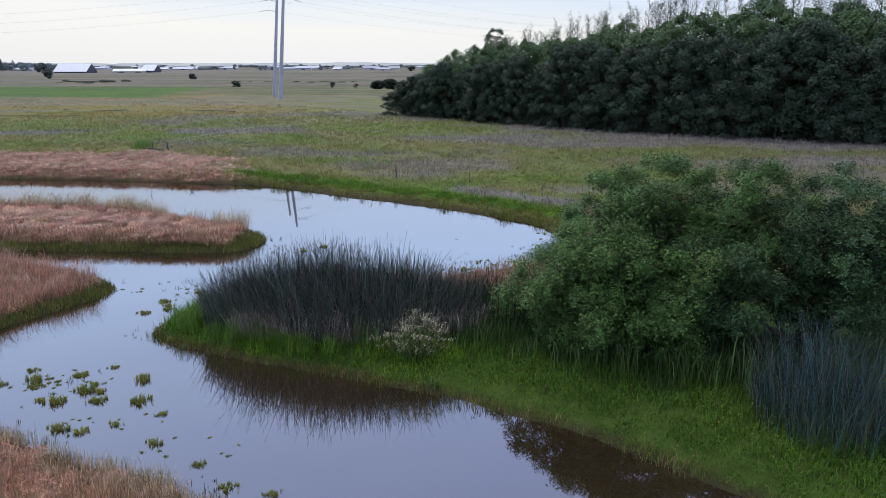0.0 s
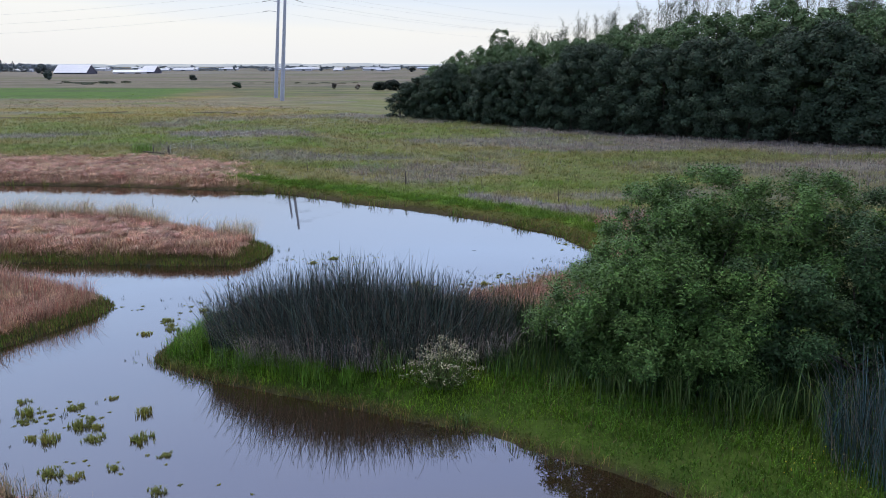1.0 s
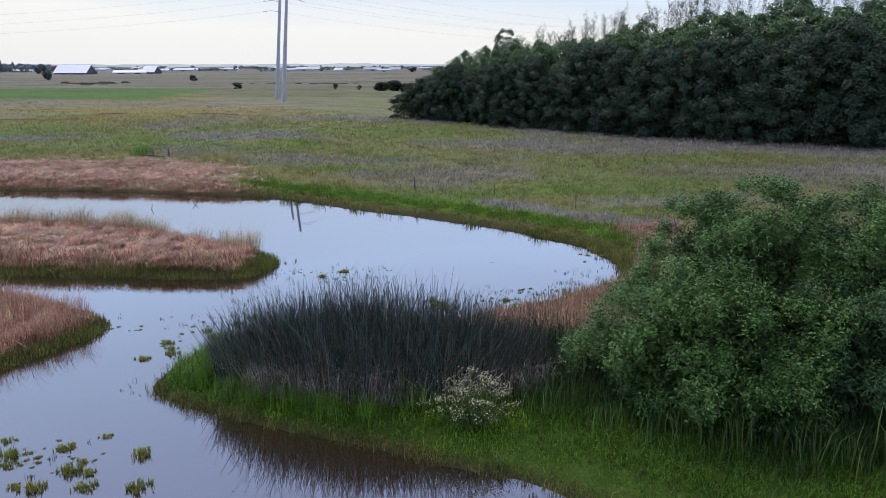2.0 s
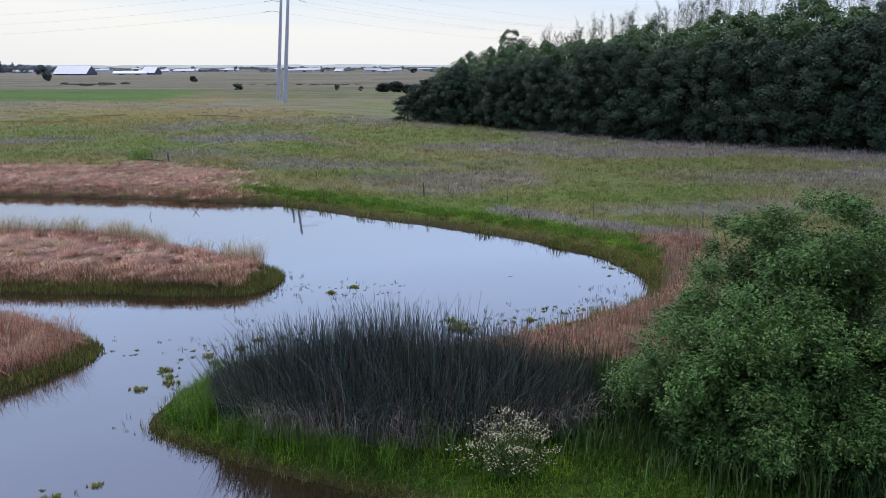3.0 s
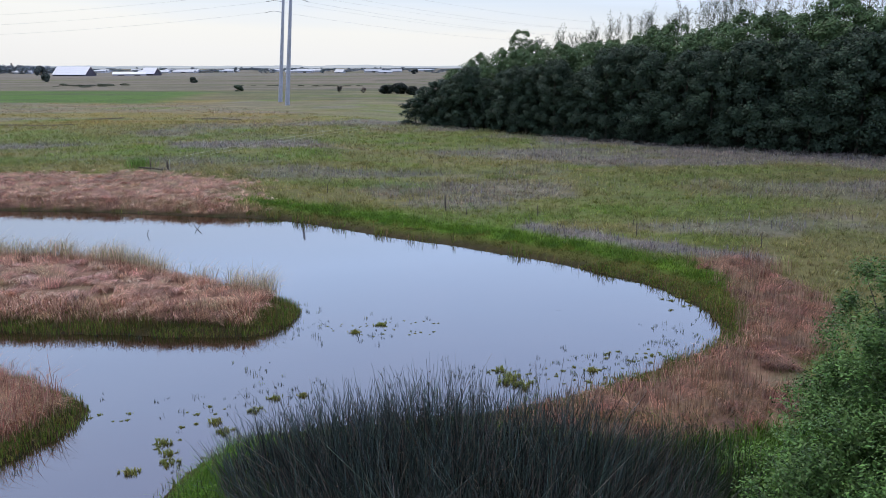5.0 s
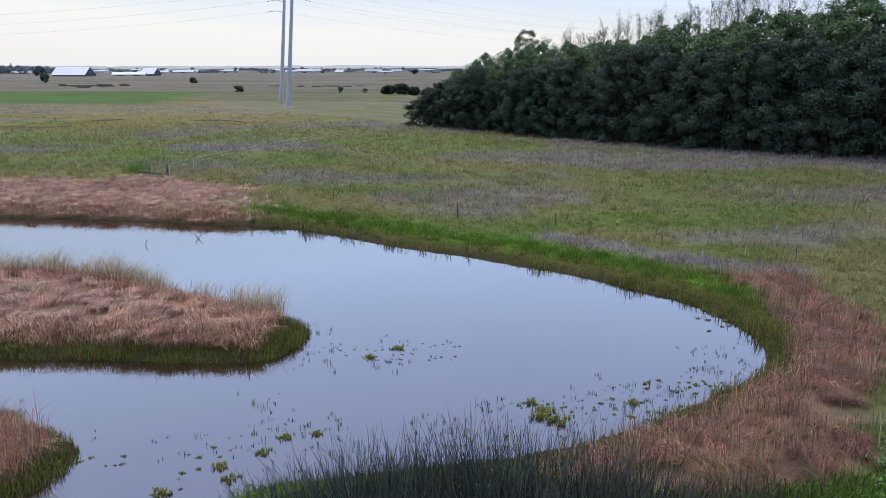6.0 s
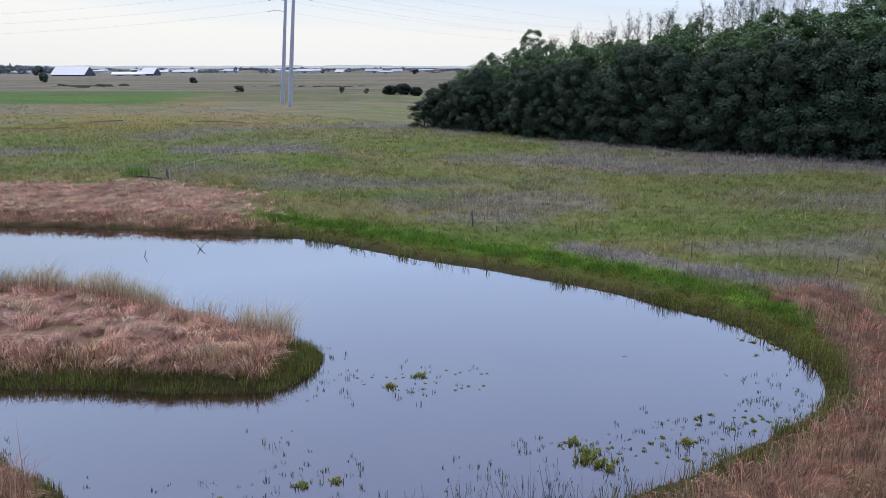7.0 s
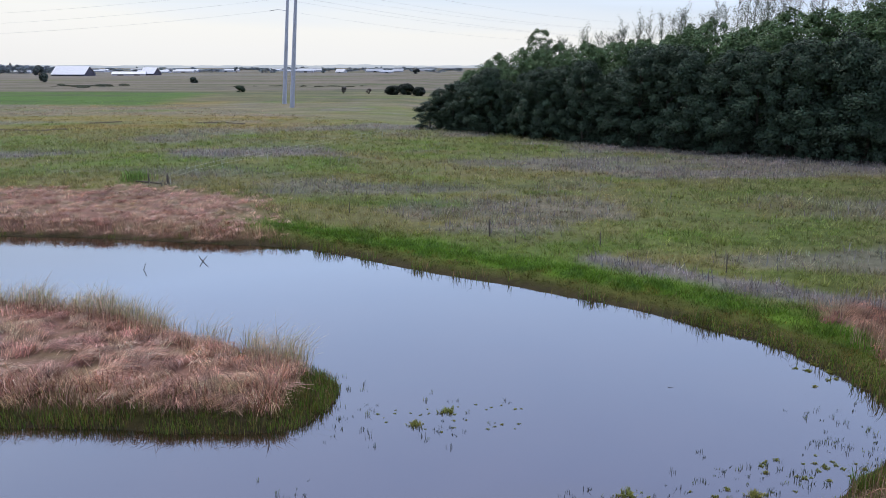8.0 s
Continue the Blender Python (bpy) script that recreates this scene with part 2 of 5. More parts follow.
def leaves(P, N, size, wide, col, lean_cut=False):
    """Pointed leaves at P that face N, each bent a little along its middle; lean_cut: plain pointed ones for the distance."""
    n = len(P)
    t = unit(np.cross(N, rng.normal(size=(n, 3))))
    b = np.cross(N, t)
    s = np.broadcast_to(size, n)[:, None]
    if lean_cut:
        V = np.stack([P - t * s * 0.5 - b * s * wide * 0.5, P - t * s * 0.5 + b * s * wide * 0.5, P + t * s * 0.7], 1).reshape(-1, 3)
        return V, [np.arange(3 * n).reshape(n, 3)], np.repeat(col, 3, 0)
    V = np.stack([P - t * s * 0.5, P + b * s * wide * 0.5, P + t * s * 0.5 - N * s * 0.12, P - b * s * wide * 0.5], 1).reshape(-1, 3)
    return V, [np.arange(4 * n).reshape(n, 4)], np.repeat(col, 4, 0)


def shades(base, n, vary=0.12, hue=0.06):
    """n colours round one colour."""
    c = np.array(base)[None] * (1 + rng.normal(0, vary, (n, 1))) * (1 + rng.normal(0, hue, (n, 3)))
    return np.clip(c, 0.004, 0.9)


def blend(a, b, f):
    return np.asarray(a) * (1 - f[:, None]) + np.asarray(b) * f[:, None]


def thing(name, x, y, z, label, category, group="", turn=0.0):
    ob = new(name)
    ob.matrix_basis = pose(x, y, z, 0, 0, turn)
    return tagged(ob, label, category, group)


# ---- the lie of the land ----
# shores of the pond, one after another round the water
FAR_SHORE = [(-110, 78), (-55, 73.4), (-38.8, 71.8), (-30.4, 70.9), (-22.1, 69.2), (-19, 68.7), (-15.7, 67.3), (-12.6, 65.3), (-7.7, 61.8), (-2.8, 58.8), (2, 55.2), (5, 52.2), (6.8, 50.3)]
EAST_SHORE = [(7.4, 48.4), (8.1, 46.2), (8.0, 44.6), (7.5, 43), (6.7, 41.6), (5.2, 40.4), (3, 38.7), (0.4, 37), (-3.2, 35.4), (-7.5, 34.5), (-10.4, 33.7)]
SPIT_SHORE = [(-11.6, 32.2), (-12.2, 30.4), (-12.1, 29), (-10.9, 28.1), (-9.6, 27.4), (-8.3, 26.8), (-5.3, 25.6), (-2.5, 24.4), (-0.1, 23.4), (1.8, 22.2), (3.8, 20.9), (5.4, 19.6), (6.6, 18.5), (9.6, 15.5), (13, 12.6)]
NEAR_SHORE = [(16, 9), (12, 4), (3, 6), (-2, 13), (-6.4, 16.9), (-9.7, 18.5), (-13.6, 20.4), (-18, 22.5), (-27, 24)]
WEST_SHORE = [(-28, 26.6), (-20.6, 28.8), (-18.4, 31.2), (-17.3, 33.1), (-16.7, 34.5), (-16.8, 35.8), (-18.3, 37), (-20.4, 38.3), (-25, 40.6), (-31, 41.9)]
ISLET_SHORE = [(-31, 43.6), (-22.1, 43.4), (-19.3, 43.3), (-16.9, 43), (-14, 42.9), (-12.8, 43), (-12, 44), (-11.5, 45.5), (-12, 47), (-15, 49), (-18.5, 50.8), (-20.6, 52.3), (-24, 53.8), (-32, 55), (-60, 58), (-110, 61)]


def smooth_ring(points, steps=6):
    p = np.array(points, float)
    a, b, c, d = np.roll(p, 1, 0), p, np.roll(p, -1, 0), np.roll(p, -2, 0)
    out = []
    for k in range(steps):
        t = k / steps
        out.append(0.5 * (2 * b + (c - a) * t + (2 * a - 5 * b + 4 * c - d) * t * t + (3 * b - a - 3 * c + d) * t ** 3))
    return np.stack(out, 1).reshape(-1, 2)


RING = smooth_ring(FAR_SHORE + EAST_SHORE + SPIT_SHORE + NEAR_SHORE + WEST_SHORE + ISLET_SHORE)
RX, RY, RSTEP = np.arange(-75, 45.01, 0.25), np.arange(0, 95.01, 0.25), 0.25


def shore_raster():
    gx, gy = np.meshgrid(RX, RY)
    px, py = gx.ravel(), gy.ravel()
    best, wet = np.full(len(px), 1e9), np.zeros(len(px), bool)
    for (ax, ay), (bx, by) in zip(RING, np.roll(RING, -1, 0)):
        ex, ey = bx - ax, by - ay
        s = np.clip(((px - ax) * ex + (py - ay) * ey) / (ex * ex + ey * ey + 1e-9), 0, 1)
        best = np.minimum(best, (px - ax - s * ex) ** 2 + (py - ay - s * ey) ** 2)
        if ay != by:
            wet ^= ((ay > py) != (by > py)) & (px < ex * (py - ay) / ey + ax)
    return np.where(wet, -1, 1).reshape(gx.shape) * np.sqrt(best).reshape(gx.shape)


RASTER = shore_raster()


def inland(x, y):
    """Metres from the water's edge, under zero in the water."""
    x, y = np.asarray(x, float), np.asarray(y, float)
    fx, fy = np.clip((x - RX[0]) / RSTEP, 0, len(RX) - 1.001), np.clip((y - RY[0]) / RSTEP, 0, len(RY) - 1.001)
    ix, iy = fx.astype(int), fy.astype(int)
    u, v = fx - ix, fy - iy
    d = (RASTER[iy, ix] * (1 - u) + RASTER[iy, ix + 1] * u) * (1 - v) + (RASTER[iy + 1, ix] * (1 - u) + RASTER[iy + 1, ix + 1] * u) * v
    return d + 0.35 * (fbm(x, y, 1.1, 5, 2) - 0.5)


def path_distance(x, y, pts):
    best = np.full(np.shape(x), 1e9)
    for (ax, ay), (bx, by) in zip(pts, pts[1:]):
        ex, ey = bx - ax, by - ay
        s = np.clip(((x - ax) * ex + (y - ay) * ey) / (ex * ex + ey * ey), 0, 1)
        best = np.minimum(best, np.hypot(x - ax - s * ex, y - ay - s * ey))
    return best


def islet(x, y):
    return (y > 42.0) & (y < 60) & (x < -10)


def west_spit(x, y):
    return (y > 26) & (y <= 42.2) & (x < -15.5)


def near_bank(x, y):
    return (y < np.minimum(26, 23.5 - 0.4 * (x + 13))) & (x < 3)


def spit(x, y):
    return (y > 5) & (y < 36.5) & (x > -13) & ~near_bank(x, y)


EAST_STRIP = [(11.6, 53), (11.8, 50), (11.3, 45.5), (9.6, 41.5), (6.6, 38.4), (3.6, 36.2), (0.5, 35.2), (-1.6, 34.0), (2.4, 34.0), (5.5, 35.2)]
SCRUB_EDGE = [(-10.5, 156.5), (8.5, 135.3), (27.5, 117.6), (42, 106.6), (59, 98), (95, 81)]


def dry_zone(x, y, d):
    """How much of the place is dead, lodged grass."""
    w = 0.6 * (fbm(x, y, 2.5, 31) - 0.5)
    a = islet(x, y) * ease(0.55, 1.1, d + w - 0.5 * (x > -13))
    b = west_spit(x, y) * ease(0.5, 1.1, d + w)
    c = near_bank(x, y) * ease(0.35, 1.2, d + w) * ease(2.6, -1.5, x + 4 * w)
    e = ease(2.0, 1.0, path_distance(x, y, EAST_STRIP) + 2.2 * w) * ease(0.7, 1.5, d + w)
    f = (y > 62) * ease(0.2, 0.7, d + 0.5 * w) * ease(-18, -25, x + 0.25 * (y - 74) + 6 * w) * ease(89, 84, y + 0.35 * (x + 34) * (x > -34) + 6 * w)
    return np.clip(np.maximum.reduce([a, b, c, e, f]), 0, 1)


def height(x, y):
    d = inland(x, y)
    n = fbm(x, y, 3.0, 3) - 0.5
    land = 0.03 + 0.40 * (1 - np.exp(-np.maximum(d, 0) / 1.1)) + n * 0.18 * ease(0.2, 2.5, d)
    land = land + (y > 62) * ease(-14, -22, x) * 0.45 * ease(0.2, 2.0, d)
    land = land + islet(x, y) * 0.42 * ease(0.6, 1.6, d) + spit(x, y) * 0.15 * ease(0.8, 3.0, d)
    far = ease(70, 130, np.hypot(x, y)) * (fbm(x, y, 60, 8) - 0.5) * 0.5
    return np.where(d > 0, land + far, np.maximum(-0.9, 0.03 + 0.28 * d))


MUD, WET, LUSH = (0.05, 0.038, 0.025), (0.09, 0.094, 0.022), (0.095, 0.19, 0.014)
MEADOW, OLIVE, LILAC, OCHRE = (0.16, 0.18, 0.06), (0.19, 0.177, 0.069), (0.216, 0.19, 0.182), (0.25, 0.18, 0.065)
ROSE, ROSE_DARK, TAN = (0.53, 0.305, 0.23), (0.25, 0.105, 0.075), (0.48, 0.335, 0.21)


def meadow_colour(x, y):
    """Patches of the open meadow: green, olive, seeding lilac grass and, farther, ochre."""
    x, y = np.asarray(x, float), np.asarray(y, float)
    base = blend(MEADOW, OLIVE, ease(0.4, 0.62, fbm(x, y * 2.0, 14, 41)))
    base = blend(base, LUSH, 0.38 * ease(0.55, 0.72, fbm(x, y * 2.2, 10, 47)))
    # browner sward from pond to grove, darkened to paint that side's dimmer light
    base = blend(base, (0.135, 0.132, 0.06), 0.6 * ease(6, 34, x + 14 * (fbm(x, y, 18, 263) - 0.5)) * ease(140, 110, y))
    return blend(base, LILAC, lilac_zone(x, y))


def lilac_zone(x, y):
    n = fbm(x, y * 1.8, 16, 53)
    near_grove = ease(46, 18, path_distance(x, y, SCRUB_EDGE)) * (y < 165)
    strip = ease(1.8, 0.6, path_distance(x, y, [(1.5, 63), (7, 58.5), (13, 54.5)]) + 2 * (fbm(x, y, 2.5, 59) - 0.5))
    band = ease(7, 2, np.abs(y - 118 - 0.1 * x)) * (x < -8) * 0.8
    return np.clip(np.maximum.reduce([ease(0.58, 0.72, n) * 0.5, near_grove * ease(0.36, 0.56, n) * 0.7, strip * 0.9, band * ease(0.4, 0.55, n)]), 0, 1)


def far_colour(x, y):
    """Wide bands of pasture towards the horizon."""
    n, m = fbm(x, y * 3.0, 160, 61), fbm(x, y * 2.0, 45, 67)
    w = 26 * (m - 0.5)
    c = meadow_colour(x, y)
    lilac = ease(178, 190, y + w) * ease(262, 235, y + w) * ease(-15, -60, x) * ease(0.3, 0.5, m)
    c = blend(c, (0.24, 0.195, 0.15), 0.55 * lilac)
    och = np.maximum(ease(205, 225, y + w) * ease(300, 280, y + w) * ease(-60, -80, x) * ease(-135, -110, x), ease(142, 156, y) * ease(200, 186, y + w) * ease(-20, -45, x) * 0.75)
    c = blend(c, OCHRE, 0.8 * och * ease(0.3, 0.5, fbm(x, y * 4, 30, 68)))
    mid = ease(265, 300, y + w) * ease(-105, -85, x)
    c = blend(c, (0.175, 0.17, 0.085), 0.7 * mid)
    grn = ease(228, 240, y + w) * ease(350, 335, y + w) * ease(-88, -104, x + 0.14 * (y - 290) + 10 * (n - 0.5))
    c = blend(c, (0.075, 0.15, 0.026), 0.92 * grn)
    brown = ease(345, 372, y + 40 * (n - 0.5))
    c = blend(c, (0.185, 0.155, 0.12), 0.92 * brown)
    streak = ease(0.45, 0.62, fbm(x, y * 7.0, 90, 63)) * ease(120, 200, y) * (1 - grn)
    c = blend(c, (0.23, 0.185, 0.14), 0.5 * streak)
    streak = ease(0.5, 0.6, fbm(x, y * 8.0, 70, 69)) * ease(180, 300, y)
    c = blend(c, (0.085, 0.095, 0.05), 0.6 * streak)
    streak = ease(0.52, 0.62, fbm(x, y * 5.0, 130, 71)) * ease(380, 450, y)
    c = blend(c, (0.12, 0.14, 0.055), 0.6 * streak)
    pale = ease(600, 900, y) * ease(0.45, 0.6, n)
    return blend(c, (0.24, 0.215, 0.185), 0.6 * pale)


def ground_colour(x, y):
    d = inland(x, y)
    c = far_colour(x, y)
    # near ground darkened to paint the shade between the tussocks
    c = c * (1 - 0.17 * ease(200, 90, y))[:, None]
    lush = ease(6.5, 3.0, d + 3 * (fbm(x, y, 4, 71) - 0.5)) * (d < 12) * (y > 44) * ~islet(x, y)
    c = blend(c, LUSH, 0.85 * lush)
    c = blend(c, (0.045, 0.085, 0.012), 0.9 * spit(x, y))
    c = blend(c, WET, ease(2.6, 1.2, d + 1.2 * (fbm(x, y, 2, 73) - 0.5)) * (y > 40))
    c = blend(c, (0.055, 0.046, 0.02), ease(1.0, 0.4, d + 0.5 * spit(x, y)))
    # under the dead mats about half their tone, painting shade in the gaps
    c = blend(c, blend(np.array((0.25, 0.145, 0.108)), np.array(TAN) * 0.5, ease(0.4, 0.65, fbm(x, y, 1.6, 79))), dry_zone(x, y, d))
    return blend(c, MUD, ease(0.12, -0.1, d))


def axis(a, b, step, reach, grow):
    mid = list(np.arange(a, b, step))
    lo, hi, s = [mid[0]], [mid[-1]], step
    while hi[-1] < reach:
        s *= grow
        hi.append(hi[-1] + s)
        lo.append(lo[-1] - s)
    return np.array(lo[:0:-1] + mid + hi[1:])


def grid_mesh(name, xs, ys, zf, cf=None):
    gx, gy = np.meshgrid(xs, ys)
    x, y = gx.ravel(), gy.ravel()
    i, j = np.meshgrid(np.arange(len(xs) - 1), np.arange(len(ys) - 1))
    a = (j * len(xs) + i).ravel()
    return make_mesh(name, np.stack([x, y, zf(x, y)], 1), [np.stack([a, a + 1, a + len(xs) + 1, a + len(xs)], 1)], cf(x, y) if cf else None, True)


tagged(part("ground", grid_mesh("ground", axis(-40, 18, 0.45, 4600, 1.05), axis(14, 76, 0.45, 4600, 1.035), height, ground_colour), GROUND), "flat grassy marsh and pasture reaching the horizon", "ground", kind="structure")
tagged(part("water", grid_mesh("water", np.linspace(-110, 30, 141), np.linspace(-2, 80, 83), lambda x, y: 0 * x), WATER), "still brown pond water mirroring the overcast sky", "water", kind="structure")

# ---- grass ----


def scatter(x0, x1, y0, y1, per_m2, keep):
    """Roots strewn over a stretch of the plan; keep gives the chance of each."""
    n = int((x1 - x0) * (y1 - y0) * per_m2)
    x, y = rng.uniform(x0, x1, n), rng.uniform(y0, y1, n)
    ok = rng.random(n) < keep(x, y)
    x, y = x[ok], y[ok]
    return np.stack([x, y, height(x, y) - 0.02], 1)


def any_way(n):
    return rng.uniform(0, 2 * np.pi, n)


def grass_object(name, pieces, mat, label, category="grass"):
    return tagged(part(name, make_mesh(name, *merged(pieces)), mat), label, category, kind="stuff")


def meadow_keep(x, y):
    d = inland(x, y)
    inside = (np.abs(x + 4) < 0.66 * y + 6) * (d > 0.5) * (dry_zone(x, y, d) < 0.4) * ease(272, 165, y)
    grove = (y > 100 - 0.55 * (x - 60)) & (path_distance(x, y, SCRUB_EDGE) > 1.5) & (y > 157 - (x + 10) * 1.1)
    return inside * (1 - grove * 1.0) * (0.35 + 0.65 * ease(0.3, 0.6, fbm(x, y, 2.2, 91)))


def meadow():
    """Tussocks, thinning out with the distance."""
    out = []
    for x0, x1, y0, y1, per, count, wid, tall in ((-50, 40, 43, 72, 6.0, 11, 0.04, 0.42), (-62, 60, 72, 100, 3.6, 11, 0.055, 0.48), (-85, 75, 100, 160, 1.5, 9, 0.085, 0.55), (-150, 20, 160, 270, 0.42, 8, 0.14, 0.36)):
        T = scatter(x0, x1, y0, y1, per, meadow_keep)
        c = len(T)
        x, y = T[:, 0], T[:, 1]
        d = inland(x, y)
        edge = ease(6.5, 3.0, d + 3 * (fbm(x, y, 4, 71) - 0.5))
        # colour raised to make up for light the upright blades lose, more far off
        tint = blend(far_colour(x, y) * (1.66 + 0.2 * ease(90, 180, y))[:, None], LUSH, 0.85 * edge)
        tint = blend(tint, WET, ease(2.4, 1.2, d)) * (1 + rng.normal(0, 0.2, (c, 1))) * (1 + rng.normal(0, 0.06, (c, 3)))
        tint = blend(tint, np.array((0.30, 0.25, 0.14)), (rng.random(c) < 0.05) * 0.6)
        size = tall * (0.45 + 1.0 * fbm(x, y, 3.5, 97)) * rng.uniform(0.5, 1.4, c) * (1 - 0.6 * ease(3.2, 0.8, d))
        k = np.repeat(np.arange(c), count)
        n = len(k)
        spread = 0.13 * (wid / 0.04)
        off = rng.normal(0, spread, (n, 2))
        P = T[k] + np.concatenate([off, np.zeros((n, 1))], 1)
        az = np.arctan2(off[:, 1], off[:, 0]) + rng.normal(0, 0.7, n)
        col = np.clip(tint[k] * (1 + rng.normal(0, 0.15, (n, 1))), 0.01, 0.6)
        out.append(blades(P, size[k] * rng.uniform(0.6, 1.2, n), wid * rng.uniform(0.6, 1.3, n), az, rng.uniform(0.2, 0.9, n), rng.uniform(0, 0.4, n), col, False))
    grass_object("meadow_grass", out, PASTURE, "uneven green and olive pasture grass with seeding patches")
    P = scatter(-60, 70, 52, 160, 11, lambda x, y: meadow_keep(x, y) * lilac_zone(x, y) * ease(190, 60, y) * 0.7 * (inland(x, y) > 3))
    n = len(P)
    col = shades((0.24, 0.216, 0.228), n, 0.18, 0.05)
    grass_object("seeding_grass", [blades(P, rng.uniform(0.5, 0.95, n), 0.05 * rng.uniform(0.6, 1.4, n), any_way(n), rng.uniform(0.1, 0.5, n), 0.1, col, False)], DRY, "pale lilac seed heads standing in the pasture")


def bank_grass():
    """The low, wet edge of the far and east shores."""
    def keep(x, y):
        d = inland(x, y)
        return (d > -0.2) * ease(5.5, 2.5, d) * (y > 36) * ~islet(x, y) * ~west_spit(x, y) * (1 - dry_zone(x, y, d)) * (np.abs(x + 4) < 0.66 * y + 8) * (0.3 + 0.7 * ease(0.35, 0.6, fbm(x, y, 1.0, 101)))
    P = scatter(-55, 16, 38, 80, 430, keep)
    n = len(P)
    d = inland(P[:, 0], P[:, 1])
    n1 = fbm(P[:, 0], P[:, 1], 2.2, 73)
    col = blend(shades((0.115, 0.225, 0.016), n), shades((0.13, 0.13, 0.026), n), ease(2.3, 1.3, d + 1.6 * (n1 - 0.5)))
    patch = fbm(P[:, 0], P[:, 1], 0.8, 241)
    col = blend(col, shades((0.21, 0.13, 0.035), n), 0.8 * ease(0.56, 0.66, patch) * ease(3.2, 1.6, d))
    col = blend(col, shades((0.07, 0.15, 0.02), n), 0.8 * ease(0.44, 0.34, patch))
    H = rng.uniform(0.06, 0.25, n) * (0.3 + 0.9 * ease(0.8, 3.0, d)) * (0.5 + fbm(P[:, 0], P[:, 1], 0.9, 193))
    grass_object("shore_grass", [blades(P, H, 0.028 * rng.uniform(0.6, 1.3, n), any_way(n), rng.uniform(0.2, 0.9, n), rng.uniform(0, 0.3, n), col, False)], GRASS, "short green and olive grass along the wet bank")


def spit_grass():
    """The lush weedy spit before the reeds."""
    def keep(x, y):
        d = inland(x, y)
        return spit(x, y) * (d > -0.08) * (1 - dry_zone(x, y, d)) * (0.35 + 0.65 * ease(0.3, 0.6, fbm(x, y, 0.7, 103)))
    P = scatter(-13, 16, 13, 34, 350, lambda x, y: keep(x, y) * (d_cover(x, y)))
    n = len(P)
    x, y = P[:, 0], P[:, 1]
    d = inland(x, y)
    n1 = fbm(x, y, 1.3, 107)
    col = blend(shades((0.085, 0.195, 0.012), n), shades((0.15, 0.275, 0.014), n), ease(0.4, 0.65, n1))
    # darker green to the right, painting the shade before the willow
    col = blend(col, shades((0.065, 0.15, 0.012), n), 0.75 * ease(0, 5, x))
    col = blend(col, shades((0.125, 0.1, 0.026), n), 0.85 * ease(0.42, 0.05, d + 0.5 * (n1 - 0.5)))
    col = blend(col, shades((0.16, 0.13, 0.06), n), (rng.random(n) < 0.06) * 0.9) * 0.98
    H = rng.uniform(0.18, 0.62, n) * (0.4 + 1.1 * ease(0.2, 3.0, d)) * (0.5 + 1.0 * fbm(x, y, 1.3, 109)) * (1 - 0.5 * ease(-3, 1, x))
    a = blades(P, H, 0.022 * rng.uniform(0.5, 1.4, n), any_way(n), rng.uniform(0.2, 1.1, n), rng.uniform(0, 0.45, n), col)
    grass_object("spit_grass", [a], GRASS, "lush bright green grass and weeds on the spit")
    # broad leaves of the weeds among it
    P = scatter(-13, 14, 15, 34, 260, lambda x, y: spit(x, y) * d_cover(x, y) * ease(0.5, 1.2, inland(x, y)) * ease(0.45, 0.62, fbm(x, y, 1.4, 113)))
    n = len(P)
    P[:, 2] += rng.uniform(0.1, 0.5, n) * (0.4 + 1.0 * fbm(P[:, 0], P[:, 1], 1.4, 113))
    N = unit(rng.normal(0, 0.45, (n, 3)) + np.array([0, 0, 1.0]))
    grass_object("spit_weeds", [leaves(P, N, rng.uniform(0.03, 0.06, n), 0.42, shades((0.1, 0.215, 0.014), n))], LEAF, "broad-leaved green weeds among the spit grass", "weeds")
    P = scatter(-2, 14, 15, 26, 14, lambda x, y: spit(x, y) * d_cover(x, y) * ease(1.0, 2.0, inland(x, y)) * ease(0.5, 0.65, fbm(x, y, 2.2, 127)))
    n = len(P)
    P[:, 2] += rng.uniform(0.3, 0.5, n)
    grass_object("buttercups", [leaves(P, unit(rng.normal(0, 0.4, (n, 3)) + np.array([0, 0, 1.0])), 0.042, 0.9, shades((0.5, 0.42, 0.03), n))], PETAL, "small yellow flowers in the spit grass", "flowers")


def d_cover(x, y):
    """Open ground of the spit: not under the reeds or the shrubs' hearts."""
    reeds = ((x + 4.3) / 5.5) ** 2 + ((y - 29.0 + 0.13 * (x + 4)) / 1.5) ** 2 > 1
    shrubs = ((x - 9.5) / 6.0) ** 2 + ((y - 29) / 4.0) ** 2 > 1
    return reeds & shrubs & ((x < 14) | (y < 24))


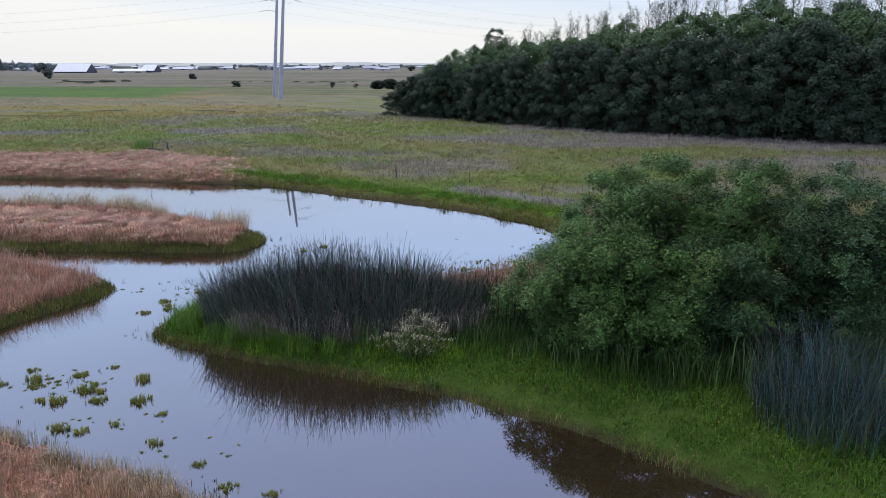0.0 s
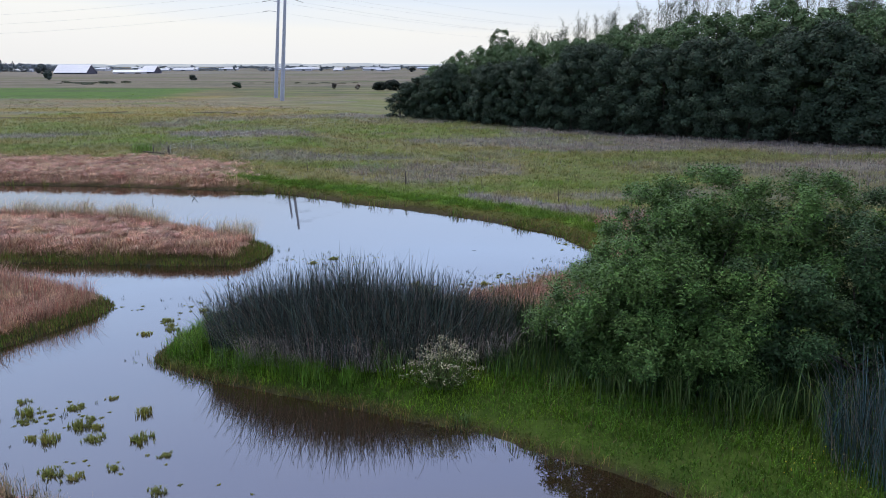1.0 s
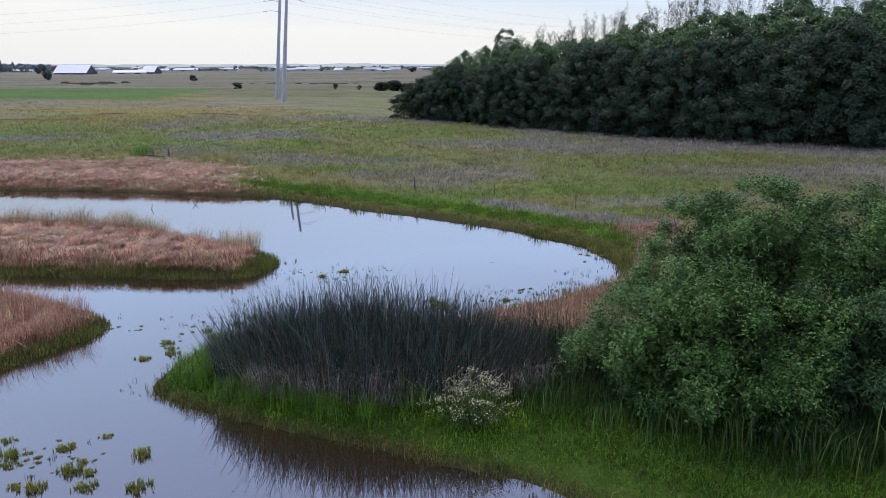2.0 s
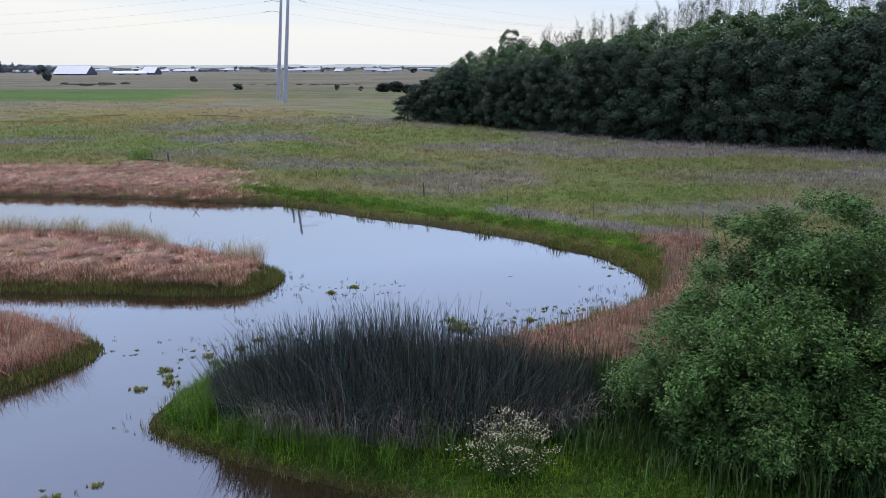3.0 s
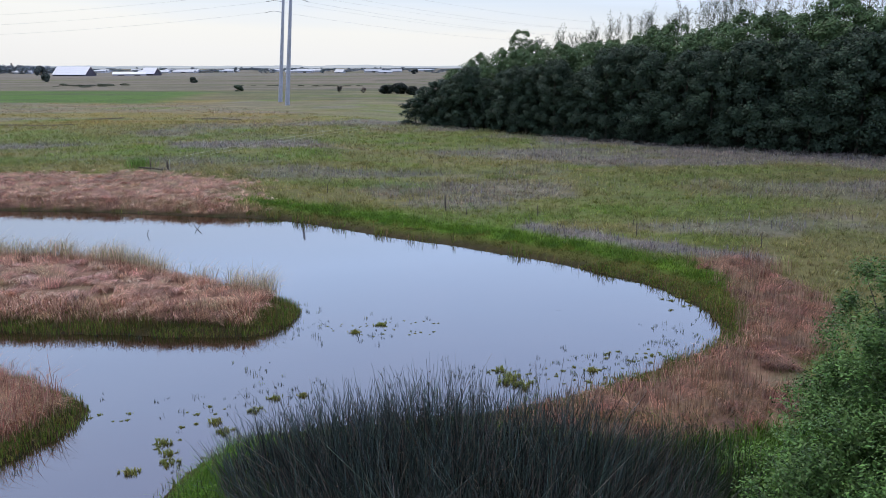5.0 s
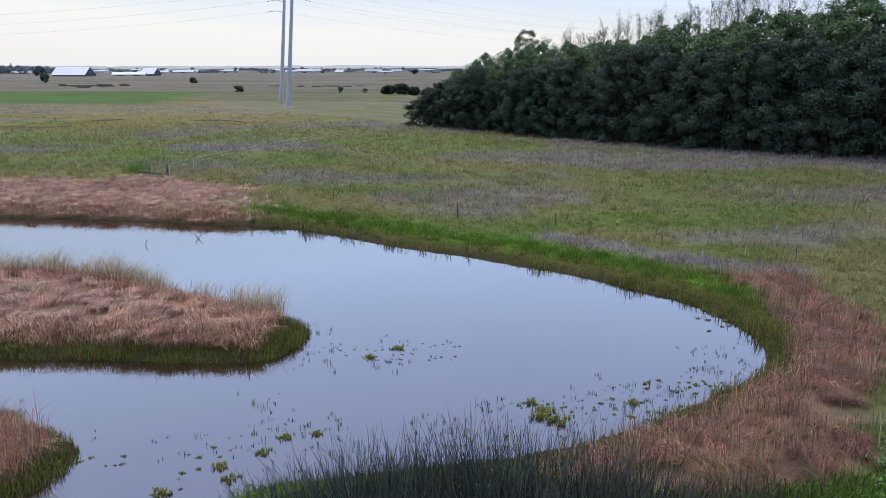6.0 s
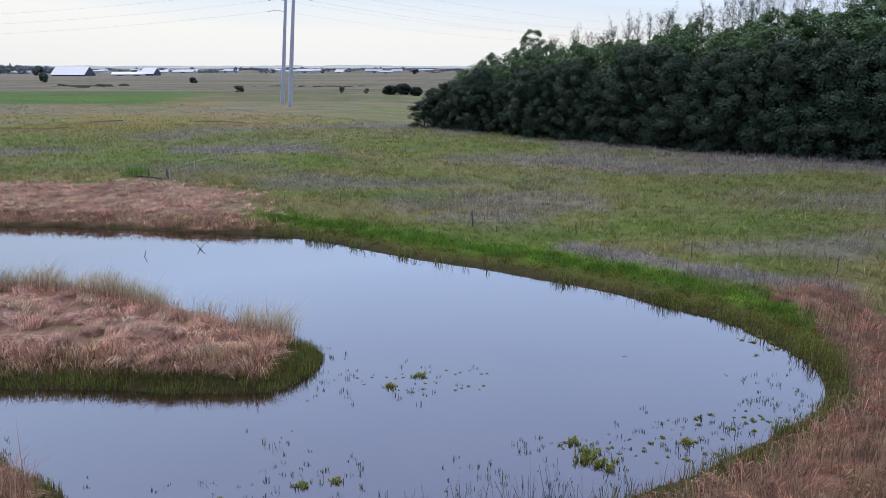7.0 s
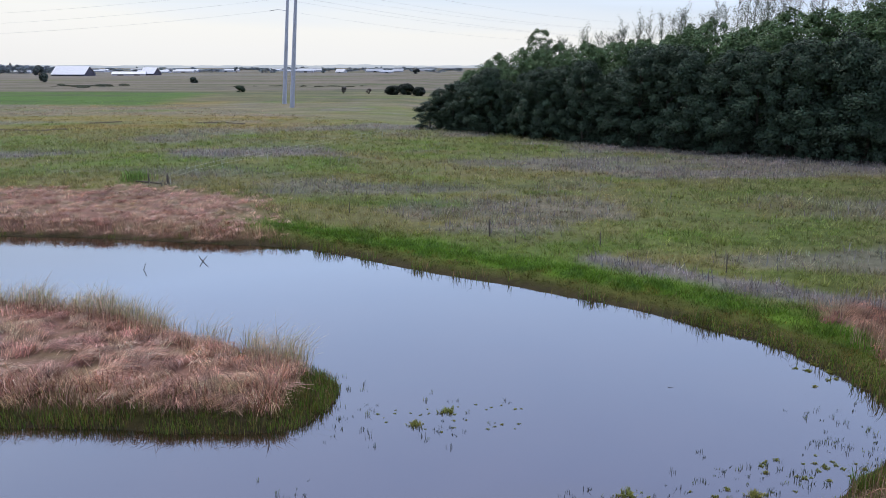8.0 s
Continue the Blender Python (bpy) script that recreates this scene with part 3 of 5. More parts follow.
def dry_mat(name, box, per, keep, label, flow, fringe=60, size=1.0, strands=50, warm=(1, 1, 1), vary=0.32):
    """Dead grass lodged in combed tussocks, with an upright fringe."""
    T = scatter(*box, per, lambda x, y: keep(x, y) * dry_zone(x, y, inland(x, y)) * (0.3 + 0.7 * ease(0.36, 0.5, fbm(x, y, 1.3, 227))))
    c = len(T)
    tall = rng.uniform(0.15, 1.0, c) * (0.5 + fbm(T[:, 0], T[:, 1], 1.6, 131))
    taz = flow + 5.0 * (fbm(T[:, 0], T[:, 1], 3.0, 137, 2) - 0.5) * 2 + rng.normal(0, 0.22, c)
    hue = fbm(T[:, 0], T[:, 1], 1.4, 139) + rng.normal(0, 0.08, c)
    tint = blend(shades(ROSE, c, 0.12), shades(TAN, c, 0.12), ease(0.56, 0.86, hue))
    tint = blend(tint, shades(ROSE_DARK, c, 0.2), ease(0.44, 0.3, hue) * 0.8)
    k = np.repeat(np.arange(c), strands)
    n = len(k)
    P = T[k] + np.stack([rng.normal(0, 0.17, n), rng.normal(0, 0.17, n), rng.uniform(0, 0.12, n)], 1) * size
    L = rng.uniform(0.45, 1.0, n) * size
    rise = (0.1 + 0.42 * tall[k] * rng.uniform(0.5, 1.0, n)) * size
    tint = tint * np.clip(rng.normal(1.1, 0.2, (c, 1)), 0.5, 1.6) * np.array(warm)
    col = np.clip(tint[k] * (1 + rng.normal(0, vary, (n, 1))), 0.03, 0.75)
    out = [blades(P, rise, 0.021 * size * rng.uniform(0.5, 1.4, n), taz[k] + rng.normal(0, 0.42, n), L / rise, rng.uniform(0.4, 1.0, n), col)]
    # upright fringe where the mat meets the bank
    Q = scatter(*box, fringe, lambda x, y: keep(x, y) * ease(0.12, 0.5, dry_zone(x, y, inland(x, y))) * ease(2.6, 0.9, inland(x, y)))
    m = len(Q)
    col = blend(shades(ROSE, m, 0.15), shades(TAN, m, 0.15), rng.random(m))
    col = blend(col, shades(ROSE_DARK, m, 0.2), (rng.random(m) < 0.3) * 1.0)
    gx = inland(Q[:, 0] + 0.3, Q[:, 1]) - inland(Q[:, 0] - 0.3, Q[:, 1])
    gy = inland(Q[:, 0], Q[:, 1] + 0.3) - inland(Q[:, 0], Q[:, 1] - 0.3)
    out.append(blades(Q, rng.uniform(0.4, 0.9, m) * size, 0.019 * rng.uniform(0.6, 1.4, m) * size, np.arctan2(-gy, -gx) + rng.normal(0, 0.8, m), rng.uniform(0.4, 1.2, m), rng.uniform(0.2, 1.0, m), col))
    grass_object(name, out, DRY, label, "dead grass")


def fringe_grass(name, box, per, keep, tall, palette, label, width=0.018, mat=None, lean=(0.1, 0.5), wind=0.0):
    P = scatter(*box, per, keep)
    n = len(P)
    pick = rng.integers(0, len(palette), n)
    col = np.clip(np.array(palette)[pick] * (1 + rng.normal(0, 0.15, (n, 1))), 0.005, 0.8)
    H = rng.uniform(tall[0], tall[1], n) * (0.45 + 1.0 * fbm(P[:, 0], P[:, 1], 0.9, 149))
    az = np.where(rng.random(n) < wind, rng.normal(0.1, 0.5, n), any_way(n))
    grass_object(name, [blades(P, H, width * rng.uniform(0.6, 1.4, n), az, rng.uniform(*lean, n), rng.uniform(0, 0.3, n), col)], mat or GRASS, label)


STRAWS = [(0.68, 0.55, 0.42), (0.64, 0.48, 0.38), (0.55, 0.45, 0.28), (0.5, 0.41, 0.25)]
OLIVES = [(0.14, 0.215, 0.03), (0.185, 0.205, 0.04), (0.21, 0.165, 0.045), (0.26, 0.165, 0.085), (0.11, 0.205, 0.022)]
FRESH = [(0.36, 0.37, 0.17)]
GREENS = [(0.10, 0.15, 0.03), (0.13, 0.15, 0.04), (0.15, 0.13, 0.05), (0.08, 0.13, 0.025)]
meadow()
bank_grass()
spit_grass()
dry_mat("islet_dead_grass", (-36, -10, 42, 57), 4.6, islet, "rosy dead grass lying in swirls on the islet", 0.2, 170, 1.0, 56)
dry_mat("west_dead_grass", (-31, -16, 28, 42.2), 3.2, west_spit, "rosy dead grass drooping over the west bank", -0.6, 170, 1.0, 70, (0.9, 0.98, 0.84))
dry_mat("near_dead_grass", (-24, -3, 13, 25), 3.6, near_bank, "tangled straw and rose dead grass on the near bank", -0.4, 100, 0.85, 50, (1.05, 0.9, 0.85))
dry_mat("east_dead_grass", (-3, 16, 32.5, 57), 4.6, lambda x, y: (x > -3) & (y > 32.5) & (y < 57), "reddish dead grass behind the pond's east end", 0.8, 70, 1.0, 56, (0.53, 0.47, 0.43))
dry_mat("far_dead_grass", (-62, -17, 68, 92), 3.6, lambda x, y: (y > 62) & ~islet(x, y), "wide mat of rosy dead grass behind the far bank", 0.1, 45, 0.95, 30, (0.96, 1.0, 0.98), 0.22)
ISLET_BACK = [(-12.6, 47.5), (-15, 49), (-18.5, 50.8), (-20.6, 52.3), (-24, 53.8), (-36, 55.5)]
fringe_grass("islet_tall_grass", (-38, -11, 46, 57), 330, lambda x, y: islet(x, y) * (inland(x, y) > 0.1) * ease(1.5, 0.7, path_distance(x, y, ISLET_BACK)) * ease(0.3, 0.55, fbm(x, y, 2.0, 151)), (0.7, 2.0), STRAWS + FRESH, "tall straw-coloured grass fringing the islet", 0.017, DRY, (0.2, 0.8), 0.65)
fringe_grass("islet_green_edge", (-36, -10.5, 41, 58), 380, lambda x, y: islet(x, y) * (inland(x, y) > -0.2) * ease(1.5, 0.5, inland(x, y)) * ease(0.2, 0.5, fbm(x, y, 0.8, 191)), (0.15, 0.55), OLIVES, "wet green grass at the islet's edge", 0.016)
fringe_grass("west_green_edge", (-32, -15.8, 28, 42.5), 330, lambda x, y: west_spit(x, y) * (inland(x, y) > -0.2) * ease(1.0, 0.3, inland(x, y)), (0.12, 0.42), OLIVES, "wet green grass at the west bank's edge", 0.02)
fringe_grass("west_tall_grass", (-28, -16, 29, 42), 110, lambda x, y: west_spit(x, y) * ease(0.3, 0.8, inland(x, y)) * ease(0.3, 0.55, fbm(x, y, 1.5, 197)), (0.55, 1.5), [(0.52, 0.38, 0.27), (0.5, 0.3, 0.22), (0.38, 0.15, 0.12), (0.46, 0.22, 0.17)], "upright straw-coloured grass on the west bank", 0.016, DRY, (0.2, 0.8), 0.5)
fringe_grass("near_edge_grass", (-25, -2, 13, 25), 420, lambda x, y: near_bank(x, y) * ease(-0.6, 0.1, inland(x, y)) * ease(1.5, 0.6, inland(x, y)) * ease(0.2, 0.5, fbm(x, y, 1.2, 157)), (0.3, 0.7), STRAWS + GREENS[1:3], "olive and straw grass at the near bank's edge", 0.012)
fringe_grass("near_tall_grass", (-26, -4, 12, 26), 90, lambda x, y: near_bank(x, y) * ease(0.3, 0.9, inland(x, y)), (0.4, 0.95), [(0.38, 0.24, 0.14), (0.34, 0.2, 0.13), (0.3, 0.22, 0.1)], "upright reddish straw on the near bank", 0.012, DRY)
fringe_grass("east_tall_grass", (-1, 15, 34, 56), 60, lambda x, y: ease(2.8, 1.6, path_distance(x, y, EAST_STRIP)) * ease(0.3, 1.0, inland(x, y)) * ease(0.35, 0.6, fbm(x, y, 2.0, 163)), (0.5, 1.3), [(0.36, 0.23, 0.16), (0.4, 0.29, 0.19), (0.26, 0.15, 0.1)], "tall reddish grass behind the pond's east end", 0.016, DRY)
fringe_grass("east_green_edge", (-12, 13, 33, 54), 340, lambda x, y: (y > 0.9 * x + 33) * (x > -12) * (y < 54) * (inland(x, y) > -0.1) * ease(1.6, 0.5, inland(x, y)), (0.06, 0.24), OLIVES, "green and olive grass at the pond's east end", 0.022)

fringe_grass("far_edge_grass", (-48, 9.5, 36, 80), 120, lambda x, y: (y > 36) * (~islet(x, y)) * (~west_spit(x, y)) * (inland(x, y) > -0.25) * ease(0.9, 0.1, inland(x, y)) * ease(0.44, 0.64, fbm(x, y, 1.1, 223)), (0.2, 0.75), OLIVES, "ragged olive grass tips standing at the water's edge", 0.022, GRASS, (0.1, 0.6))
fringe_grass("spit_edge_grass", (-13, 14, 13, 34), 150, lambda x, y: spit(x, y) * (inland(x, y) > -0.35) * ease(0.5, 0.1, inland(x, y)) * ease(0.38, 0.6, fbm(x, y, 0.8, 243)), (0.12, 0.5), OLIVES + [(0.2, 0.12, 0.06)], "ragged olive grass hanging over the spit's edge", 0.014, GRASS, (0.2, 0.9))
fringe_grass("spit_lush_grass", (-12.6, -4, 25.5, 32.5), 330, lambda x, y: spit(x, y) * ease(0.4, 1.0, inland(x, y)) * d_cover(x, y) * ease(0.3, 0.55, fbm(x, y, 1.2, 247)), (0.4, 1.05), [(0.115, 0.26, 0.022), (0.15, 0.3, 0.033), (0.19, 0.28, 0.045), (0.1, 0.21, 0.028)], "long fresh green grass at the spit's tip", 0.017, GRASS, (0.2, 0.9))
fringe_grass("spit_dark_herbs", (-0.5, 13, 20, 30), 120, lambda x, y: spit(x, y) * ease(26.2 - 0.44 * x, 27.2 - 0.44 * x, y) * (y < 30 - 0.2 * x) * ease(0.3, 0.5, fbm(x, y, 1.1, 253)), (0.5, 1.25), [(0.035, 0.085, 0.02), (0.045, 0.1, 0.03), (0.03, 0.07, 0.025), (0.06, 0.12, 0.03)], "dense dark green herbs crowding the willow's foot", 0.02, GRASS, (0.1, 0.6))
fringe_grass("spit_tall_grass", (0.5, 14, 19.5, 27.5), 30, lambda x, y: spit(x, y) * ease(2.2, 3.2, inland(x, y)) * ease(0.36, 0.56, fbm(x, y, 1.6, 233)), (0.5, 1.5), [(0.05, 0.095, 0.02), (0.07, 0.12, 0.03), (0.045, 0.08, 0.03), (0.1, 0.13, 0.04)], "tall dark green grass before the willow", 0.02, GRASS, (0.1, 0.5))

# ---- reeds ----


def reed_clump(name, x, y, rx, ry, stems, tall, label, turn=0.0, dead=0.12, tint=(0.06, 0.11, 0.095), thick=0.009, wild=0.17, least=0.72):
    root = thing(name, x, y, 0, label, "bulrush")
    a, r = any_way(stems), np.sqrt(rng.random(stems))
    edge = (1 - 0.2 * r ** 3) * (1 - 0.3 * np.abs(np.cos(a)) * r ** 2.5)
    lx, ly = rx * r * np.cos(a), ry * r * np.sin(a)
    ca, sa = math.cos(turn), math.sin(turn)
    lx, ly = lx * ca - ly * sa, lx * sa + ly * ca
    base = np.stack([lx, ly, np.maximum(height(lx + x, ly + y), -0.15) - 0.05], 1)
    H = np.minimum(rng.uniform(least, 1.2, stems), rng.uniform(least, 1.3, stems)) * tall * edge * (0.8 + 0.35 * fbm(lx + x, ly + y, 1.5, 167))
    H = H * np.where(rng.random(stems) < 0.05, 1.14, 1.0)
    az, ln = np.where(r > 0.55, a + turn + rng.normal(0, 1.1, stems), any_way(stems)), np.abs(rng.normal(0, wild, stems)) + 0.08 * r ** 2
    d = np.stack([np.cos(az), np.sin(az), np.zeros(stems)], 1)
    k = np.array([0, 0.55, 1.0])
    path = base[:, None] + d[:, None] * (ln * H)[:, None, None] * (k ** 1.8)[None, :, None] + np.array([0, 0, 1.0]) * H[:, None, None] * k[None, :, None]
    rad = thick * rng.uniform(0.65, 1.35, stems)[:, None] * np.array([1, 0.8, 0.35])[None]
    old = rng.random(stems) < dead
    col = blend(shades(tint, stems, 0.4), shades((0.17, 0.145, 0.12), stems, 0.25), old * 1.0)
    part("reed_mass", make_mesh(name + "_stems", *tubes(path, rad, 3, col)), STEM, root)["kind"] = "stuff"
    tips = path[:, 2][rng.random(stems) < 0.2]
    m = len(tips)
    reps = 4
    P = np.repeat(tips, reps, 0) + rng.normal(0, 0.025, (m * reps, 3)) + np.array([0, 0, -0.12])
    part("seed_fluff", make_mesh(name + "_heads", *leaves(P, unit(rng.normal(size=(m * reps, 3)) * np.array([1, 1, 0.3])), rng.uniform(0.025, 0.055, m * reps), 0.45, shades((0.17, 0.13, 0.1), m * reps, 0.35))), STEM, root, "brown tufted seed heads")["kind"] = "stuff"
    return root


reed_clump("bulrush_clump", -4.2, 28.9, 6.0, 1.9, 8800, 3.12, "dense dark blue-green bulrushes on the spit", -0.13, 0.23, (0.08, 0.11, 0.096), 0.0102, 0.24, 0.6)
reed_clump("bulrush_clump", 1.9, 29.0, 2.0, 2.2, 800, 2.2, "thin green bulrushes between reeds and willow", 0.3, 0.15, (0.045, 0.085, 0.035))
reed_clump("bulrush_clump", 0.7, 30.0, 1.9, 1.0, 650, 2.2, "brown withering bulrushes at the clump's end", -0.2, 0.55, (0.13, 0.1, 0.065), 0.009, 0.25, 0.5)
reed_clump("bulrush_clump", 11.7, 20.2, 2.3, 2.3, 1500, 3.0, "tall grey-blue bulrushes beside the willow", 0.2, 0.2, (0.062, 0.115, 0.115), 0.007, 0.22, 0.5)


def dead_stalks(x, y, rx, ry, turn, n, label):
    """Broken grey stalks tangled in the front of a clump of reeds."""
    u = rng.uniform(-0.72, 0.95, n)
    lx, ly = rx * u, -ry * np.sqrt(1 - u * u) * rng.uniform(0.45, 1.06, n)
    px, py = x + lx * math.cos(turn) - ly * math.sin(turn), y + lx * math.sin(turn) + ly * math.cos(turn)
    thick = rng.random(n) < 0.3 + 0.7 * ease(0.4, 0.6, fbm(px, py, 1.3, 239))
    P = np.stack([px, py, height(px, py)], 1)[thick]
    n = len(P)
    col = shades((0.42, 0.37, 0.36), n, 0.35)
    grass_object("dead_stalk_litter", [blades(P, rng.uniform(0.4, 1.9, n), 0.014, any_way(n), rng.uniform(0.1, 1.1, n), rng.uniform(0, 0.6, n), col)], DRY, label, "dead stalks")


dead_stalks(-4.2, 28.75, 6.0, 1.75, -0.13, 6000, "grey-brown dead stalks tangled before the bulrushes")


def tall_grass_clump(x, y, n, tall, spread, label, tint=(0.12, 0.19, 0.055)):
    root = thing("cattail_clump", x, y, 0, label, "cattail", "cattails before the willow")
    P = np.stack([rng.normal(0, spread, n), rng.normal(0, spread, n), np.zeros(n)], 1)
    P[:, 2] = height(P[:, 0] + x, P[:, 1] + y) - 0.02
    part("leaves", make_mesh("cattail_leaves", *blades(P, rng.uniform(0.6, 1, n) * tall, 0.032 * rng.uniform(0.7, 1.3, n), any_way(n), rng.uniform(0.1, 0.6, n), rng.uniform(0, 0.25, n), shades(tint, n))), GRASS, root)["kind"] = "stuff"


for cx, cy, cn, ct, cs in ((4.9, 24.3, 34, 1.5, 0.3), (4.2, 24.6, 26, 1.3, 0.3), (6.3, 23.8, 40, 1.9, 0.22), (8.0, 22.9, 30, 1.7, 0.25), (8.9, 22.6, 22, 1.4, 0.25), (10.2, 22.3, 40, 2.3, 0.35), (3.0, 25.2, 26, 1.2, 0.3), (1.3, 26.2, 30, 1.3, 0.35), (-2.7, 26.6, 40, 1.3, 0.28), (2.0, 27.2, 40, 1.5, 0.5), (-0.3, 23.7, 30, 0.6, 0.12)):
    tall_grass_clump(cx, cy, cn, ct, cs, "upright green cattail leaves growing in a clump")
tall_grass_clump(-36.8, 91.0, 280, 1.6, 0.75, "bright green reed leaves growing by the fence", (0.17, 0.29, 0.06))

# ---- shrubs ----


def limb_paths(base, tips, sag, k=6):
    s = np.linspace(0, 1, k)[None, :, None]
    base, tips = np.broadcast_to(base, tips.shape)[:, None], tips[:, None]
    p = base * (1 - s) + tips * s
    p[..., 2] += (np.sin(s[..., 0] * np.pi) * sag)
    p[:, 1:-1] += rng.normal(0, 0.12, p[:, 1:-1].shape)
    return p


def leafy_shrub(name, x, y, lobes, shoots, leaf, tint, label, category="shrub"):
    """A shrub of several rounded lobes: limbs from the ground, and a crown of shoots with whorls of leaves."""
    root = thing(name, x, y, 0, label, category)
    z0 = float(height(np.array([x]), np.array([y]))[0])
    L = np.array(lobes, float)
    C, R = L[:, :3] - np.array([x, y, 0]), L[:, 3:]
    area = (R[:, 0] * R[:, 1] + R[:, 0] * R[:, 2] + R[:, 1] * R[:, 2])
    bunches = max(24, shoots // 88)
    which = rng.choice(len(L), bunches * 3, p=area / area.sum())
    N = unit(rng.normal(size=(bunches * 3, 3)) + np.array([0, 0, 0.25]))
    B = C[which] + N * R[which] * rng.uniform(0.72, 1.04, (bunches * 3, 1))
    ok = B[:, 2] > z0 + 0.3
    for c, r in zip(C, R):
        ok &= (((B - c) / r) ** 2).sum(1) > 0.5
    B, N = B[ok][:bunches], N[ok][:bunches]
    bunch = rng.uniform(0.45, 0.95, len(B))
    k = rng.integers(0, len(B), shoots)
    U = unit(rng.normal(size=(shoots, 3)) + 0.8 * N[k] + np.array([0, 0, 0.9]))
    P = B[k] + U * (bunch[k] * rng.uniform(0.55, 1.05, shoots))[:, None] * np.array([1, 1, 0.75])
    # inner leaves that close the heart, coloured darker to paint its shade
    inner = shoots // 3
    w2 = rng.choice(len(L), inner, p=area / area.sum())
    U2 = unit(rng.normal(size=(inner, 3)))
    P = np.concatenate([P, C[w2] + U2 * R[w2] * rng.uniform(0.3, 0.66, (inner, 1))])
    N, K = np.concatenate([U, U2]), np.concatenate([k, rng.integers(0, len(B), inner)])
    ok = P[:, 2] > z0 + 0.45
    P, N, K = P[ok], N[ok], K[ok]
    bunch_tone = rng.normal(1, 0.15, len(B))
    m, per = len(P), 10
    way = unit(N + np.array([0, 0, 0.5]) + rng.normal(0, 0.35, (m, 3)))
    s = np.tile(np.linspace(-0.2, 0.22, per), m)
    Q = np.repeat(P, per, 0) + np.repeat(way, per, 0) * s[:, None] + rng.normal(0, leaf * 0.45, (m * per, 3))
    face = unit(np.repeat(way, per, 0) * 0.55 + rng.normal(0, 0.45, (m * per, 3)) + np.array([0, 0, 0.6]))
    # inner leaves at 0.7 of the tone, as painted shade
    heart_shade = np.concatenate([np.ones(shoots), np.full(inner, 0.7)])[ok]
    tone_ = np.repeat(bunch_tone[K] * heart_shade * rng.normal(1, 0.12, m), per)[:, None]
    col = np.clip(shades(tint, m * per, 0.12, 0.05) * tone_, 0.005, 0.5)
    part("crown", make_mesh(name + "_crown", *leaves(Q, face, leaf * rng.uniform(0.75, 1.4, m * per) * np.repeat(np.where(heart_shade < 1, 1.6, 1.0), per), 0.38, col)), LEAF, root)
    t = P[rng.choice(m, 26)] * np.array([0.93, 0.93, 0.95])
    mid = np.array([np.mean(C[:, 0]), np.mean(C[:, 1]), 0])
    for e in t:
        foot = mid + np.array([rng.normal(0, 0.5), rng.normal(0, 0.4), z0 - 0.1])
        part("limb", make_mesh(name + "_limb", *tubes(limb_paths(foot, e[None], 0.3), rng.uniform(0.03, 0.07) * np.linspace(1, 0.15, 6)[None], 5, shades((0.1, 0.09, 0.08), 1))), BARK, root, "grey crooked limb")
    return root


WILLOW = (0.085, 0.165, 0.042)
leafy_shrub("willow_shrub", 8.0, 28.0, [(7.9, 28.0, 3.3, 3.5, 3.6, 3.4), (7.2, 30.3, 4.6, 1.6, 1.7, 1.95), (8.9, 29.0, 5.0, 2.4, 2.3, 2.1), (11.3, 27.5, 5.2, 2.5, 2.3, 2.1), (4.3, 27.7, 2.0, 2.0, 1.7, 1.85), (4.7, 26.1, 2.6, 1.8, 1.8, 1.75), (6.6, 25.5, 3.4, 1.9, 1.6, 1.4), (6.9, 24.7, 2.0, 2.1, 1.3, 0.9), (6.4, 29.3, 3.5, 1.4, 1.5, 1.3)], 18000, 0.097, WILLOW, "broad grey-green willow shrub beside the pond")
# the right side's shade is painted as darker leaves, front lobes included
leafy_shrub("willow_shrub", 13.2, 26.4, [(14.4, 26.8, 3.9, 2.9, 2.9, 3.2), (13.0, 25.0, 2.7, 2.0, 1.6, 1.9), (17.2, 26.2, 2.9, 2.4, 2.5, 2.6), (14.2, 25.0, 4.2, 1.7, 1.3, 1.5), (10.1, 25.3, 3.2, 2.3, 1.5, 1.5), (9.6, 24.4, 2.2, 1.8, 1.0, 0.9)], 9500, 0.1, (0.054, 0.108, 0.042), "willow shrub crowding another willow, shade painted into its leaves")
leafy_shrub("willow_shrub", 3.5, 29.3, [(3.4, 29.1, 0.9, 0.9, 0.8, 0.8), (4.6, 29.4, 0.9, 1.0, 0.8, 0.8)], 1200, 0.1, (0.095, 0.19, 0.03), "low fresh green shrub at the willow's foot")


